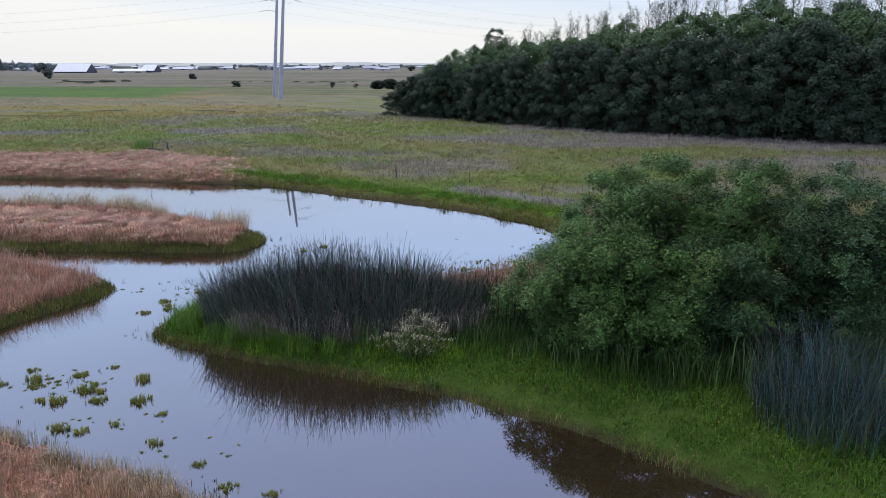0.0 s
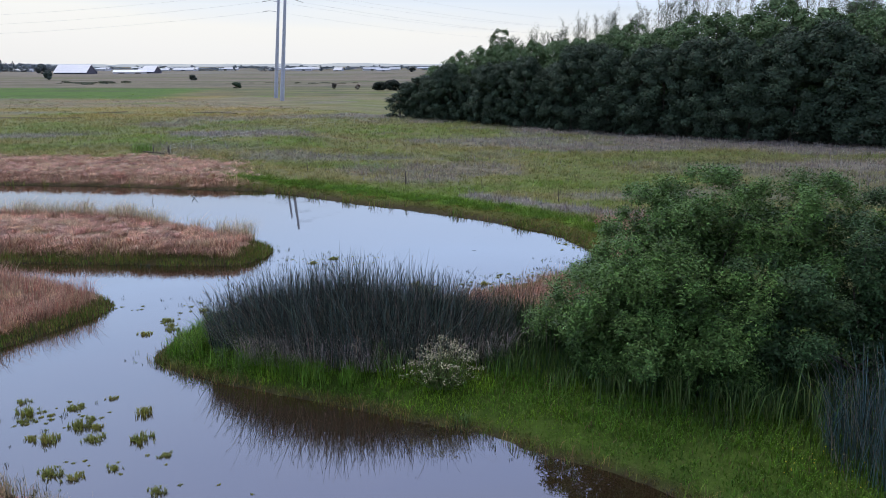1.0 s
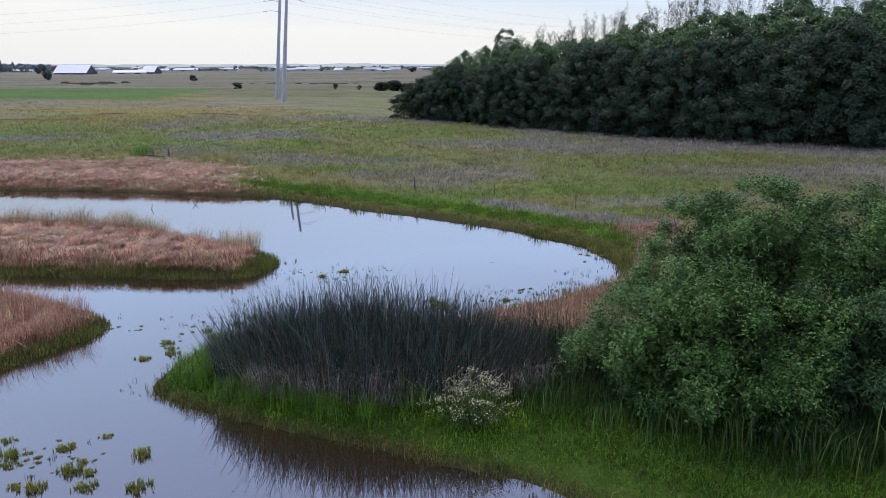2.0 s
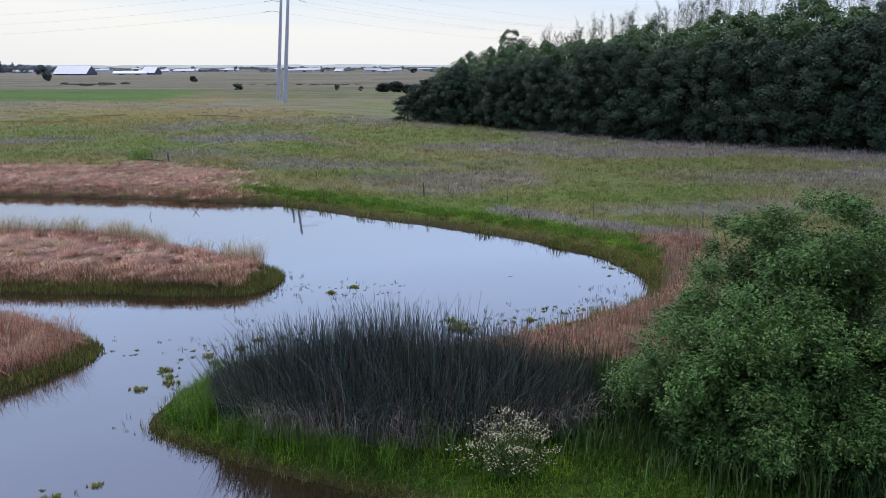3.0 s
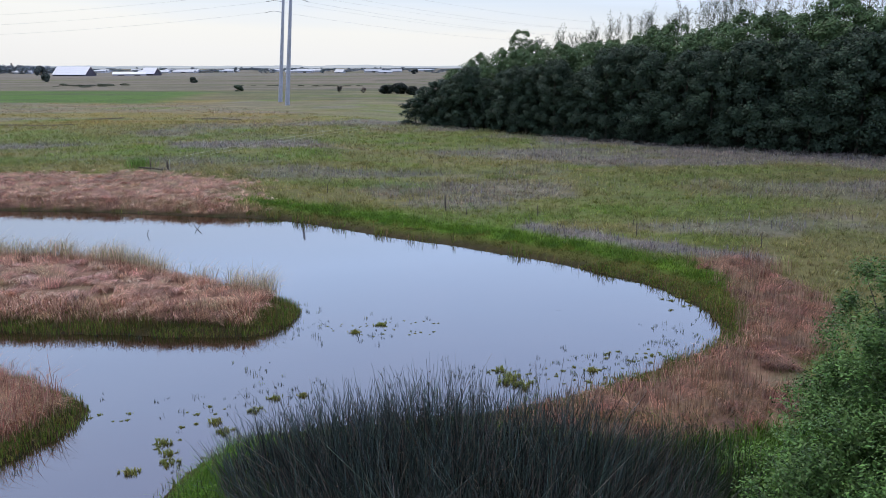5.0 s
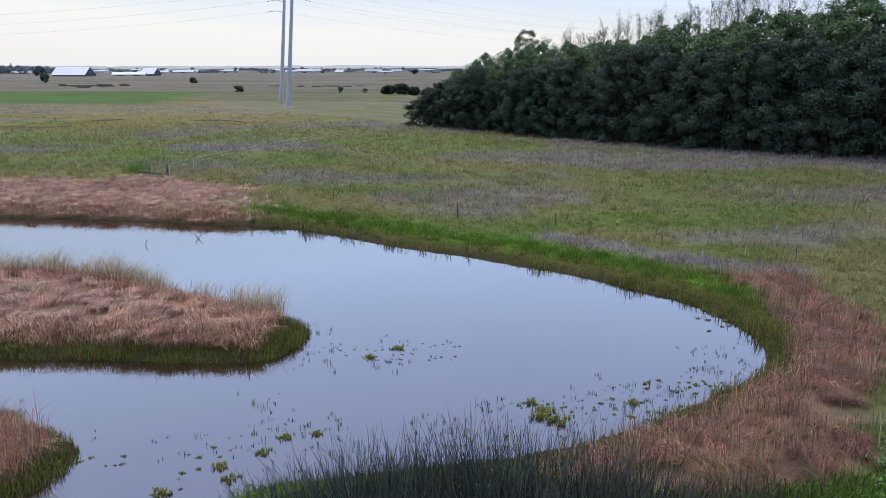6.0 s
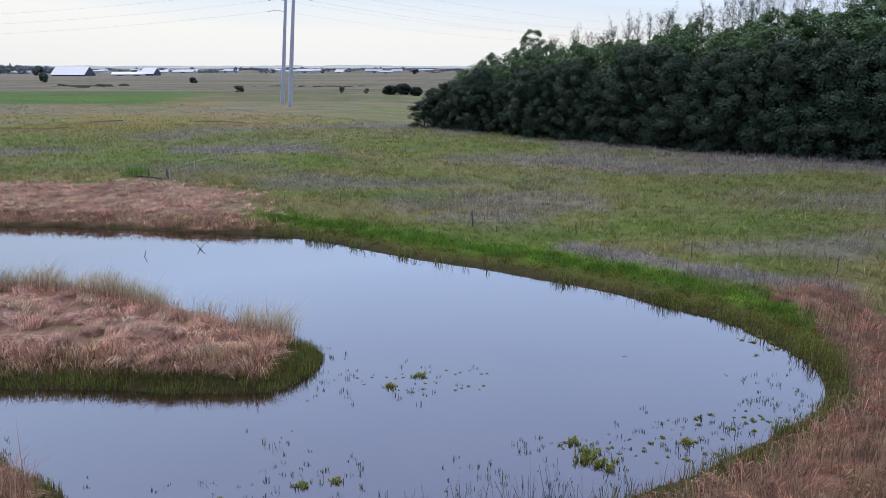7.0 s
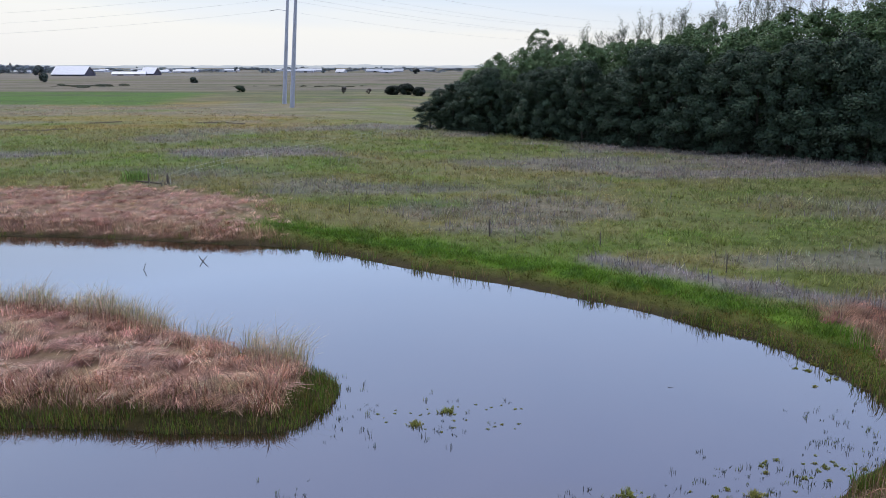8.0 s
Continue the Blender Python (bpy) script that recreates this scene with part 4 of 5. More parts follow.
def umbel_bush(x, y, w, h, label):
    """A weed with many thin stems ending in flat heads of small white flowers."""
    root = thing("flowering_bush", x, y, 0, label, "flowering bush")
    z0 = float(height(np.array([x]), np.array([y]))[0])
    n = 150
    a, r = any_way(n), np.sqrt(rng.random(n))
    tip = np.stack([w * r * np.cos(a) * rng.uniform(0.7, 1.25, n), w * 0.8 * r * np.sin(a), z0 + h * (1 - 0.45 * r ** 2) * rng.uniform(0.55, 1.08, n)], 1)
    foot = np.stack([tip[:, 0] * 0.25, tip[:, 1] * 0.25, np.full(n, z0 - 0.03)], 1)
    path = limb_paths(foot, tip, 0.1, 4)
    part("stalkwork", make_mesh("umbel_stems", *tubes(path, np.linspace(0.012, 0.004, 4)[None].repeat(n, 0), 3, shades((0.13, 0.155, 0.065), n))), STEM, root)["kind"] = "stuff"
    heads = []
    for v in range(4):
        Q = rng.normal(0, 1, (9, 3)) * np.array([0.085, 0.085, 0.035])
        me = make_mesh("flower_head", *leaves(Q, unit(rng.normal(0, 0.45, (9, 3)) + np.array([0, 0, 1.0])), 0.05, 0.9, shades((0.45, 0.43, 0.29), 9, 0.25)))
        me.materials.append(PETAL)
        heads.append(me)
    for t in tip:
        ob = new("flower_head", heads[int(rng.integers(0, 4))])
        ob.parent = root
        ob["kind"] = "stuff"
        ob.matrix_basis = pose(*[float(v) for v in t], 0, 0, rng.uniform(0, 360))
    m = 1000
    k = rng.integers(0, n, m)
    s = rng.uniform(0.05, 0.75, m)[:, None]
    P = foot[k] * (1 - s) + tip[k] * s + rng.normal(0, 0.1, (m, 3))
    P[:, 2] = np.maximum(P[:, 2], z0 + 0.05)
    part("leaves", make_mesh("umbel_leaves", *leaves(P, unit(rng.normal(0, 0.5, (m, 3)) + np.array([0, 0, 1.0])), 0.09, 0.45, shades((0.08, 0.16, 0.03), m))), LEAF, root)["kind"] = "stuff"


umbel_bush(-1.05, 25.7, 1.35, 1.7, "white-flowering weed bush before the bulrushes")


def leafy_weed(x, y, h, n, label):
    root = thing("leafy_weed", x, y, 0, label, "weed")
    z0 = float(height(np.array([x]), np.array([y]))[0])
    P = np.stack([rng.normal(0, 0.3, n), rng.normal(0, 0.26, n), np.zeros(n)], 1)
    P[:, 2] = z0 + rng.uniform(0.05, 1, n) * h * np.exp(-1.6 * (P[:, 0] ** 2 + P[:, 1] ** 2))
    part("leaves", make_mesh("weed_leaves", *leaves(P, unit(rng.normal(0, 0.5, (n, 3)) + np.array([0, 0, 0.8])), rng.uniform(0.035, 0.065, n), 0.36, shades((0.11, 0.23, 0.02), n))), LEAF, root)["kind"] = "stuff"
    t = np.stack([rng.normal(0, 0.2, 9), rng.normal(0, 0.2, 9), np.full(9, z0 + h)], 1)
    part("stalkwork", make_mesh("weed_stems", *tubes(limb_paths(np.array([0, 0, z0 - 0.02]), t, 0.0, 4), np.full((9, 4), 0.008), 3, shades((0.1, 0.15, 0.05), 9))), STEM, root)["kind"] = "stuff"


leafy_weed(-3.2, 26.9, 1.2, 900, "tall pale green weed before the bulrushes")
for wx, wy, wh in ((-9.5, 29.0, 1.0), (-8.7, 28.5, 1.05), (-8.0, 28.1, 0.95), (-9.2, 27.9, 0.6), (-10.3, 29.4, 0.85), (-10.7, 28.8, 0.6), (-7.2, 27.5, 0.8), (-6.4, 27.0, 0.6), (-9.9, 30.4, 0.9), (-11.1, 29.8, 0.6), (-8.3, 27.4, 0.5), (-5.4, 26.6, 0.5)):
    leafy_weed(wx, wy, wh * 1.35, 700, "bushy bright green weed on the spit")

# ---- water plants ----
TUFTS = []
for v in range(5):
    n = 230
    sprig = rng.normal(0, 1, (26, 2)) * np.array([0.17, 0.12])
    P = np.concatenate([sprig[rng.integers(0, 26, n)] + rng.normal(0, 0.025, (n, 2)), np.full((n, 1), -0.04)], 1)
    r = np.hypot(P[:, 0], P[:, 1])
    root = thing("water_weed", -14.6 + 1.1 * v + 0.5 * (v % 2), 24.6 - 0.9 * ((v * 2) % 3), 0, "low olive-green weed tuft standing in the pond", "water weed", "weed tufts in the water")
    part("leaves", make_mesh("tuft", *blades(P, rng.uniform(0.12, 0.36, n) * (1 - 0.8 * np.minimum(r, 0.6)), 0.022, np.arctan2(P[:, 1], P[:, 0]) + rng.normal(0, 1.2, n), rng.uniform(0.1, 0.7, n), rng.uniform(0, 0.3, n), blend(shades((0.24, 0.28, 0.06), n), shades((0.4, 0.33, 0.1), n), rng.random(n) * (0.35 + 0.5 * (v % 2))))), GRASS, root)["kind"] = "stuff"
    TUFTS.append(root)


def tuft_at(x, y, s, turn):
    ob = copy_thing(TUFTS[int(rng.integers(0, 5))], pose(x, y, 0, 0, 0, turn))
    ob.scale = (s * 0.68, s * 0.6, s * 0.45)


def weed_bed(x, y, rx, ry, n, s0, s1):
    for _ in range(n):
        a, r = rng.uniform(0, 2 * math.pi), math.sqrt(rng.random())
        tuft_at(x + rx * r * math.cos(a), y + ry * r * math.sin(a), 0.8 * rng.uniform(s0, s1), rng.uniform(-40, 40))


for tx, ty, ts in ((-15.2, 25.4, 1.1), (-13.2, 25.0, 1.3), (-14.4, 24.0, 1.1), (-12.3, 25.7, 0.9), (-11.6, 22.9, 1.5), (-11.9, 23.6, 1.2), (-12.3, 24.2, 1.0), (-11.9, 20.9, 1.6), (-11.2, 20.7, 1.3), (-10.3, 21.2, 1.0), (-9.1, 21.9, 0.9), (-8.6, 20.0, 1.2), (-5.8, 17.6, 1.2), (-4.5, 17.3, 1.0), (-15.6, 24.2, 1.0), (-6.9, 18.8, 1.0), (-13.6, 22.9, 1.0),
                   (-12.1, 35.0, 1.0), (-11.0, 35.8, 0.9), (-13.2, 33.6, 0.9), (-12.7, 32.4, 1.0), (-10.5, 36.8, 0.9), (-9.6, 37.0, 0.8), (-13.6, 31.9, 1.0), (-12.9, 33.0, 0.9), (-11.6, 34.3, 1.0), (-2.4, 39.2, 1.0), (-2.2, 38.2, 1.5), (-1.7, 37.8, 1.4), (-2.0, 38.6, 1.3), (-8.5, 43.4, 1.0), (-7.4, 44.4, 1.0), (1.1, 39.2, 1.0)):
    tuft_at(tx, ty, ts * (1.3 if ty > 30 else 1.0), rng.uniform(-40, 40))
weed_bed(-13.7, 24.2, 1.9, 1.3, 26, 0.25, 0.65)
weed_bed(-10.6, 21.6, 2.2, 1.0, 10, 0.25, 0.5)
weed_bed(-7.4, 19.6, 1.6, 0.9, 8, 0.25, 0.5)
weed_bed(-7.0, 44.0, 2.8, 1.3, 30, 0.2, 0.45)
weed_bed(0.6, 38.8, 3.8, 0.9, 44, 0.3, 0.65)
weed_bed(3.6, 40.6, 1.8, 0.8, 22, 0.3, 0.7)
weed_bed(-12.4, 34.0, 1.4, 2.2, 16, 0.3, 0.6)
weed_bed(7.0, 47.4, 0.9, 1.6, 10, 0.5, 1.0)
weed_bed(-15.6, 35.4, 0.9, 0.5, 6, 0.3, 0.6)


def water_sprigs():
    def keep(x, y):
        d = inland(x, y)
        k = ease(-1.5, -0.1, d) * (d < 0.1) * 0.6
        k = np.maximum(k, 0.9 * ease(4.6, 0.5, np.hypot((x + 9.0) / 1.0, (y - 43.8) * 1.5)))
        k = np.maximum(k, 0.5 * ease(3.0, 0.5, np.hypot(x + 13.6, (y - 24) * 1.2)))
        k = np.maximum(k, 0.55 * ease(4.5, 2.0, np.hypot(x + 11.6, y - 36.8)) * (d < -0.1))
        k = np.maximum(k, 1.0 * ease(3.2, 1.0, path_distance(x, y, [(-4, 37.4), (1, 39.4), (5, 41.8), (6.8, 44)])) * (d < -0.1))
        return k * ease(0.44, 0.62, fbm(x, y, 1.3, 181)) * (np.abs(x + 4) < 0.66 * y + 6)
    T = scatter(-45, 10, 15, 70, 11, keep)
    k = np.repeat(np.arange(len(T)), 6)
    n = len(k)
    size = rng.uniform(0.5, 1.3, len(T))[k]
    P = T[k] + np.stack([rng.normal(0, 0.05, n) * size, rng.normal(0, 0.04, n) * size, np.zeros(n)], 1)
    P[:, 2] = -0.03
    tint = blend(shades((0.05, 0.07, 0.045), len(T), 0.25), shades((0.13, 0.16, 0.04), len(T), 0.2), (rng.random(len(T)) < 0.25) * 1.0)[k]
    grass_object("water_sprigs", [blades(P, rng.uniform(0.06, 0.2, n) * size, 0.017, any_way(n), rng.uniform(0.1, 0.6, n), 0.1, tint)], GRASS, "thin dark sprigs standing out of the shallow water", "water weed")


water_sprigs()


def snag(x, y, pts, r, label, knob=0.0):
    """A bare branch standing in the water."""
    root = thing("snag", x, y, 0, label, "branch")
    root.scale = (0.75, 0.75, 0.7)
    p = np.array(pts, float)[None]
    part("branch", make_mesh("branch", *tubes(p, np.linspace(r, r * 0.6, p.shape[1])[None], 6, shades((0.08, 0.07, 0.06), 1))), BARK, root)
    if knob:
        bm = bmesh.new()
        bmesh.ops.create_icosphere(bm, subdivisions=2, radius=knob, matrix=Matrix.Translation(pts[-1]) @ Matrix.Diagonal((1, 0.8, 1.3, 1)))
        part("stub", bm, WOOD_OLD, root, "pale broken stub")


snag(-25.1, 62.7, [(0, 0, -0.4), (0.02, 0, 0.0), (0.12, 0, 0.22), (0.18, 0.02, 0.5)], 0.035, "thin bent branch with a pale stub standing in the pond", 0.045)
snag(-22.3, 64.6, [(0.25, 0, -0.3), (0.1, 0, 0.05), (-0.05, 0, 0.25), (-0.15, 0, 0.5)], 0.045, "dark forked branch standing in the pond")
snag(-22.2, 64.65, [(-0.1, 0, -0.2), (0.1, 0, 0.2), (0.25, 0, 0.36), (0.36, 0, 0.5)], 0.04, "dark crossing branch standing in the pond")
snag(0.9, 46.3, [(-0.16, 0, -0.005), (-0.05, 0.02, 0.01), (0.06, 0.0, 0.01), (0.16, 0.03, 0.0)], 0.009, "short floating stick on the pond")

# ---- trees ----


def broadleaf(name, h, w, clumps, per, leaf, tint, low, label, category="tree"):
    """A tapered trunk with limbs and a crown of separate leafy clumps down to low."""
    root = thing(name, 0, 0, 0, label, category, "trees of the dark grove")
    u = rng.random(clumps) ** 0.85
    z = low + (h - 0.5 - low) * u
    prof = np.sin(np.clip(0.3 + 0.7 * (z - low) / (h - low), 0, 0.985) * np.pi) ** 0.5
    a, r = any_way(clumps), rng.uniform(0.5, 1.06, clumps)
    C = np.stack([w * prof * r * np.cos(a), w * prof * r * np.sin(a), z], 1)
    size = (0.55 + 1.0 * rng.random(clumps) ** 1.5) * (w / 3.4)
    k = np.repeat(np.arange(clumps), per)
    N = unit(rng.normal(size=(clumps * per, 3)) + np.array([0, 0, 0.55]))
    out = unit(C * np.array([1, 1, 0.25]) - np.array([0, 0, h * 0.12]))[k]
    N = unit(N + 0.5 * out)
    lump = 0.45 + 1.0 * fbm(3.1 * N[:, 0] + 7.0 * k, 3.1 * N[:, 1] + 3.7 * N[:, 2], 1.0, 229, 2)
    P = C[k] + N * (size[k] * lump * rng.uniform(0.62, 1.14, len(k)))[:, None] * np.array([1, 1, 0.85])
    P[:, 2] = np.maximum(P[:, 2], 0.25 + 0.5 * rng.random(len(k)))
    tone = rng.normal(1, 0.14, clumps)[k][:, None]
    col = np.clip(shades(tint, len(k), 0.12, 0.05) * tone, 0.004, 0.4)
    face = unit(N + rng.normal(0, 0.4, N.shape) + np.array([0, 0, 0.2]))
    part("crown", make_mesh(name + "_crown", *leaves(P, face, leaf * rng.uniform(0.7, 1.3, len(k)), 0.75, col, True)), TREE_LEAF, root)
    s = np.linspace(0, 1, 6)
    stem = np.stack([0.25 * np.sin(s * 3 + h), 0.2 * np.sin(s * 4), -0.2 + s * (h * 0.92)], 1)[None]
    part("trunk", make_mesh(name + "_trunk", *tubes(stem, (0.2 * (1 - 0.9 * s))[None], 7, shades((0.1, 0.09, 0.08), 1))), BARK, root)
    pick = rng.choice(clumps, 14, replace=False)
    b = np.stack([0 * pick, 0 * pick, np.maximum(0.5, C[pick, 2] * 0.72)], 1)
    part("branchwork", make_mesh(name + "_limbs", *tubes(limb_paths(b, C[pick], 0.2, 4), rng.uniform(0.03, 0.07, 14)[:, None] * np.linspace(1, 0.2, 4)[None], 4, shades((0.1, 0.09, 0.08), 14))), BARK, root)["kind"] = "stuff"
    return root


def poplar(name, h, w, n, label, tint=(0.15, 0.185, 0.14), leaf=0.125):
    """A slim tree of steep thin branches with sparse leaves against the sky."""
    root = thing(name, 0, 0, 0, label, "tree", "slim trees behind the grove")
    s = np.linspace(0, 1, 6)
    part("trunk", make_mesh(name + "_trunk", *tubes(np.stack([0.1 * np.sin(s * 5), 0.1 * np.cos(s * 4), -0.2 + s * h], 1)[None], (0.14 * (1 - 0.92 * s))[None], 6, shades((0.1, 0.09, 0.08), 1))), BARK, root)
    m = 34
    z = rng.uniform(0.66, 0.96, m) * h
    a = any_way(m)
    reach = w * (1.5 - 1.1 * z / h) * rng.uniform(0.5, 1.1, m)
    tip = np.stack([reach * np.cos(a), reach * np.sin(a), z + reach * rng.uniform(1.0, 2.2, m)], 1)
    path = limb_paths(np.stack([0 * z, 0 * z, z], 1), tip, -0.1, 4)
    part("branchwork", make_mesh(name + "_limbs", *tubes(path, np.linspace(0.024, 0.008, 4)[None].repeat(m, 0), 3, shades((0.1, 0.09, 0.08), m))), BARK, root)["kind"] = "stuff"
    k = rng.integers(0, m, n)
    f = rng.uniform(0.15, 1.08, n)[:, None]
    P = path[k, 0] * (1 - f) + path[k, 3] * f + rng.normal(0, 1.2 * leaf, (n, 3))
    part("crown", make_mesh(name + "_crown", *leaves(P, unit(rng.normal(size=(n, 3)) + np.array([0, 0, 0.4])), leaf * rng.uniform(0.65, 1.35, n), 0.7, shades(tint, n, 0.15), True)), TREE_LEAF, root)
    return root


ALDER = (0.05, 0.08, 0.051)
FRONT = [broadleaf("alder_tree", h, w, 84, 240, 0.25, ALDER, 0.4, "dark green alder, leafy to the ground, at the grove's edge") for h, w in ((12.5, 3.4), (14.0, 3.7), (15.2, 3.9), (13.2, 3.5))]
# back alders brighter, painting the sky's light on the canopy top
BACK = [broadleaf("alder_tree", h, w, 84, 120, 0.3, (0.1, 0.165, 0.07), h * 0.12, "green alder inside the grove") for h, w in ((15.5, 3.4), (17.0, 3.8))]
SLIM = [poplar("poplar_tree", h, w, 1000, "slim sparse poplar rising above the grove") for h, w in ((21.5, 2.2), (23.0, 2.4), (21.0, 2.0))]
EDGE = np.array(SCRUB_EDGE, float)


def along(s):
    """A place s metres along the grove's edge, and the way inwards."""
    for p, q in zip(EDGE, EDGE[1:]):
        l = np.linalg.norm(q - p)
        if s <= l or q is EDGE[-1]:
            w = (q - p) / l
            return p + w * s, np.array([-w[1], w[0]])
        s -= l
    return q, np.array([-w[1], w[0]])


def grove():
    used = set()

    def put(kinds, p, s):
        ob = kinds[int(rng.integers(0, len(kinds)))]
        m = pose(float(p[0]), float(p[1]), float(height(np.array([p[0]]), np.array([p[1]]))[0]), 0, 0, rng.uniform(0, 360))
        if ob.name not in used:
            used.add(ob.name)
            ob.matrix_basis = m
        else:
            ob = copy_thing(ob, m)
        wide = max(s, 0.74)
        ob.scale = (wide * rng.uniform(0.95, 1.1), wide * rng.uniform(0.95, 1.1), s)
    def crest(s):
        """How high the canopy stands along the grove."""
        return float(np.interp(s, (0, 8, 16, 32, 42, 56, 72, 106), (10.2, 12.6, 13.7, 14.7, 16.3, 17.4, 19.0, 18.8)))
    for s in np.arange(0.6, 106, 3.1):
        p, inward = along(s + rng.uniform(-0.7, 0.7))
        put(FRONT, p + inward * (1.0 + rng.uniform(-0.5, 0.5)), (crest(s) - 4.2 - 0.8 * float(ease(8, 0, s))) / 13.7 * rng.uniform(0.92, 1.03))
    for s in np.arange(3.4, 106, 2.4):
        p, inward = along(s + rng.uniform(-0.8, 0.8))
        put(FRONT, p + inward * rng.uniform(2.2, 5.0), rng.uniform(0.34, 0.5))
    for row, gap, more in ((6.5, 3.4, -0.9), (11.5, 3.8, 0.5)):
        for s in np.arange(1 + row * 0.2, 106, gap):
            p, inward = along(s + rng.uniform(-1, 1))
            put(BACK, p + inward * (row + rng.uniform(-1, 1)), (crest(s) + more) / 16.6 * rng.uniform(0.93, 1.02))
    for s in np.arange(13, 106, 1.35):
        p, inward = along(s + rng.uniform(-0.8, 0.8))
        put(SLIM, p + inward * (17 + rng.uniform(-2.5, 2.5)), (crest(s) + rng.uniform(2.0, 3.6) + 2.4 * float(ease(24, 50, s)) * rng.uniform(0.5, 1.1)) / 22.8)


grove()
lone = broadleaf("poplar_tree", 18.4, 2.7, 64, 130, 0.2, (0.12, 0.175, 0.085), 11.0, "light green poplar standing above the grove")
lone.matrix_basis = pose(12.0, 176, 0.3)
tall = broadleaf("alder_tree", 20.2, 3.6, 60, 200, 0.26, (0.1, 0.165, 0.075), 10.0, "tall round-crowned alder rising above the grove")
tall.matrix_basis = pose(65.5, 125, 0.3)

# ---- the distance ----


def far_bush(x, y, w, h, n, tint, label, name="field_bush", category="bush", clumps=14):
    root = thing(name, x, y, 0.2, label, category)
    C = unit(rng.normal(size=(clumps, 3)) + np.array([0, 0, 0.5])) * np.array([w * 0.36, w * 0.36, h * 0.32]) + np.array([0, 0, h * 0.46])
    k = rng.integers(0, clumps, n)
    N = unit(rng.normal(size=(n, 3)) + np.array([0, 0, 0.3]))
    P = C[k] + N * np.array([w * 0.2, w * 0.2, h * 0.22]) * rng.uniform(0.5, 1.05, (n, 1))
    P[:, 2] = np.maximum(P[:, 2], 0.05)
    part("crown", make_mesh(name + "_crown", *leaves(P, N, (w + h) * 0.07 * rng.uniform(0.7, 1.3, n), 0.7, shades(tint, n, 0.15))), TREE_LEAF, root)
    t = C[: min(8, clumps)]
    part("trunk", make_mesh(name + "_trunk", *tubes(limb_paths(np.array([0, 0, -0.3]), t, 0.0, 4), np.linspace(0.03, 0.008, 4)[None].repeat(len(t), 0) * h * 0.5, 5, shades((0.08, 0.07, 0.06), len(t)))), BARK, root)
    return root


far_bush(-94, 342, 4.8, 3.4, 2400, (0.045, 0.07, 0.04), "round dark green bush alone in the pasture")
far_bush(-167, 505, 5.8, 4.6, 2400, (0.045, 0.06, 0.045), "round dark bush alone in the pasture")
far_bush(-26.5, 310, 6.5, 4.2, 2600, (0.016, 0.024, 0.016), "very dark evergreen bush beside the grove", clumps=30)
far_bush(-21.5, 309, 6.5, 5.0, 2600, (0.016, 0.024, 0.016), "very dark evergreen bush beside the grove", clumps=30)
far_bush(-16.5, 306, 5.0, 3.8, 2600, (0.016, 0.024, 0.016), "very dark evergreen bush beside the grove", clumps=30)
far_bush(-47, 322, 3.2, 3.6, 260, (0.11, 0.095, 0.085), "sparse reddish-grey bush in the pasture")
far_bush(-37, 322, 2.4, 3.0, 200, (0.11, 0.08, 0.07), "sparse reddish-grey bush in the pasture")
far_bush(-283, 545, 6.0, 7.4, 2200, (0.08, 0.1, 0.085), "dark tree leaning in the open pasture", "field_tree", "tree")
far_bush(-455, 865, 13, 12.5, 2400, (0.085, 0.105, 0.105), "large dark tree beside the barn", "field_tree", "tree")
far_bush(-43, 1050, 10, 7.5, 500, (0.02, 0.028, 0.03), "dark spreading tree far across the pasture", "field_tree", "tree")
for k in range(15):
    far_bush(-216 + k * 2.3 + rng.uniform(-4, 4), 427 + rng.uniform(-22, 16), rng.uniform(4, 9), rng.uniform(0.9, 2.2), 420, (0.125, 0.14, 0.09), "low scrubby bush in the rough pasture")
for k in range(12):
    far_bush(-120 + k * 6.5 + rng.uniform(-2, 2), 425 + rng.uniform(-6, 6), rng.uniform(4, 8), rng.uniform(0.7, 1.4), 260, (0.115, 0.115, 0.075), "low dark scrub along a ditch")


def box(bm, x0, x1, y0, y1, z0, z1):
    bmesh.ops.create_cube(bm, size=1, matrix=Matrix.Translation(((x0 + x1) / 2, (y0 + y1) / 2, (z0 + z1) / 2)) @ Matrix.Diagonal((x1 - x0, y1 - y0, z1 - z0, 1)))


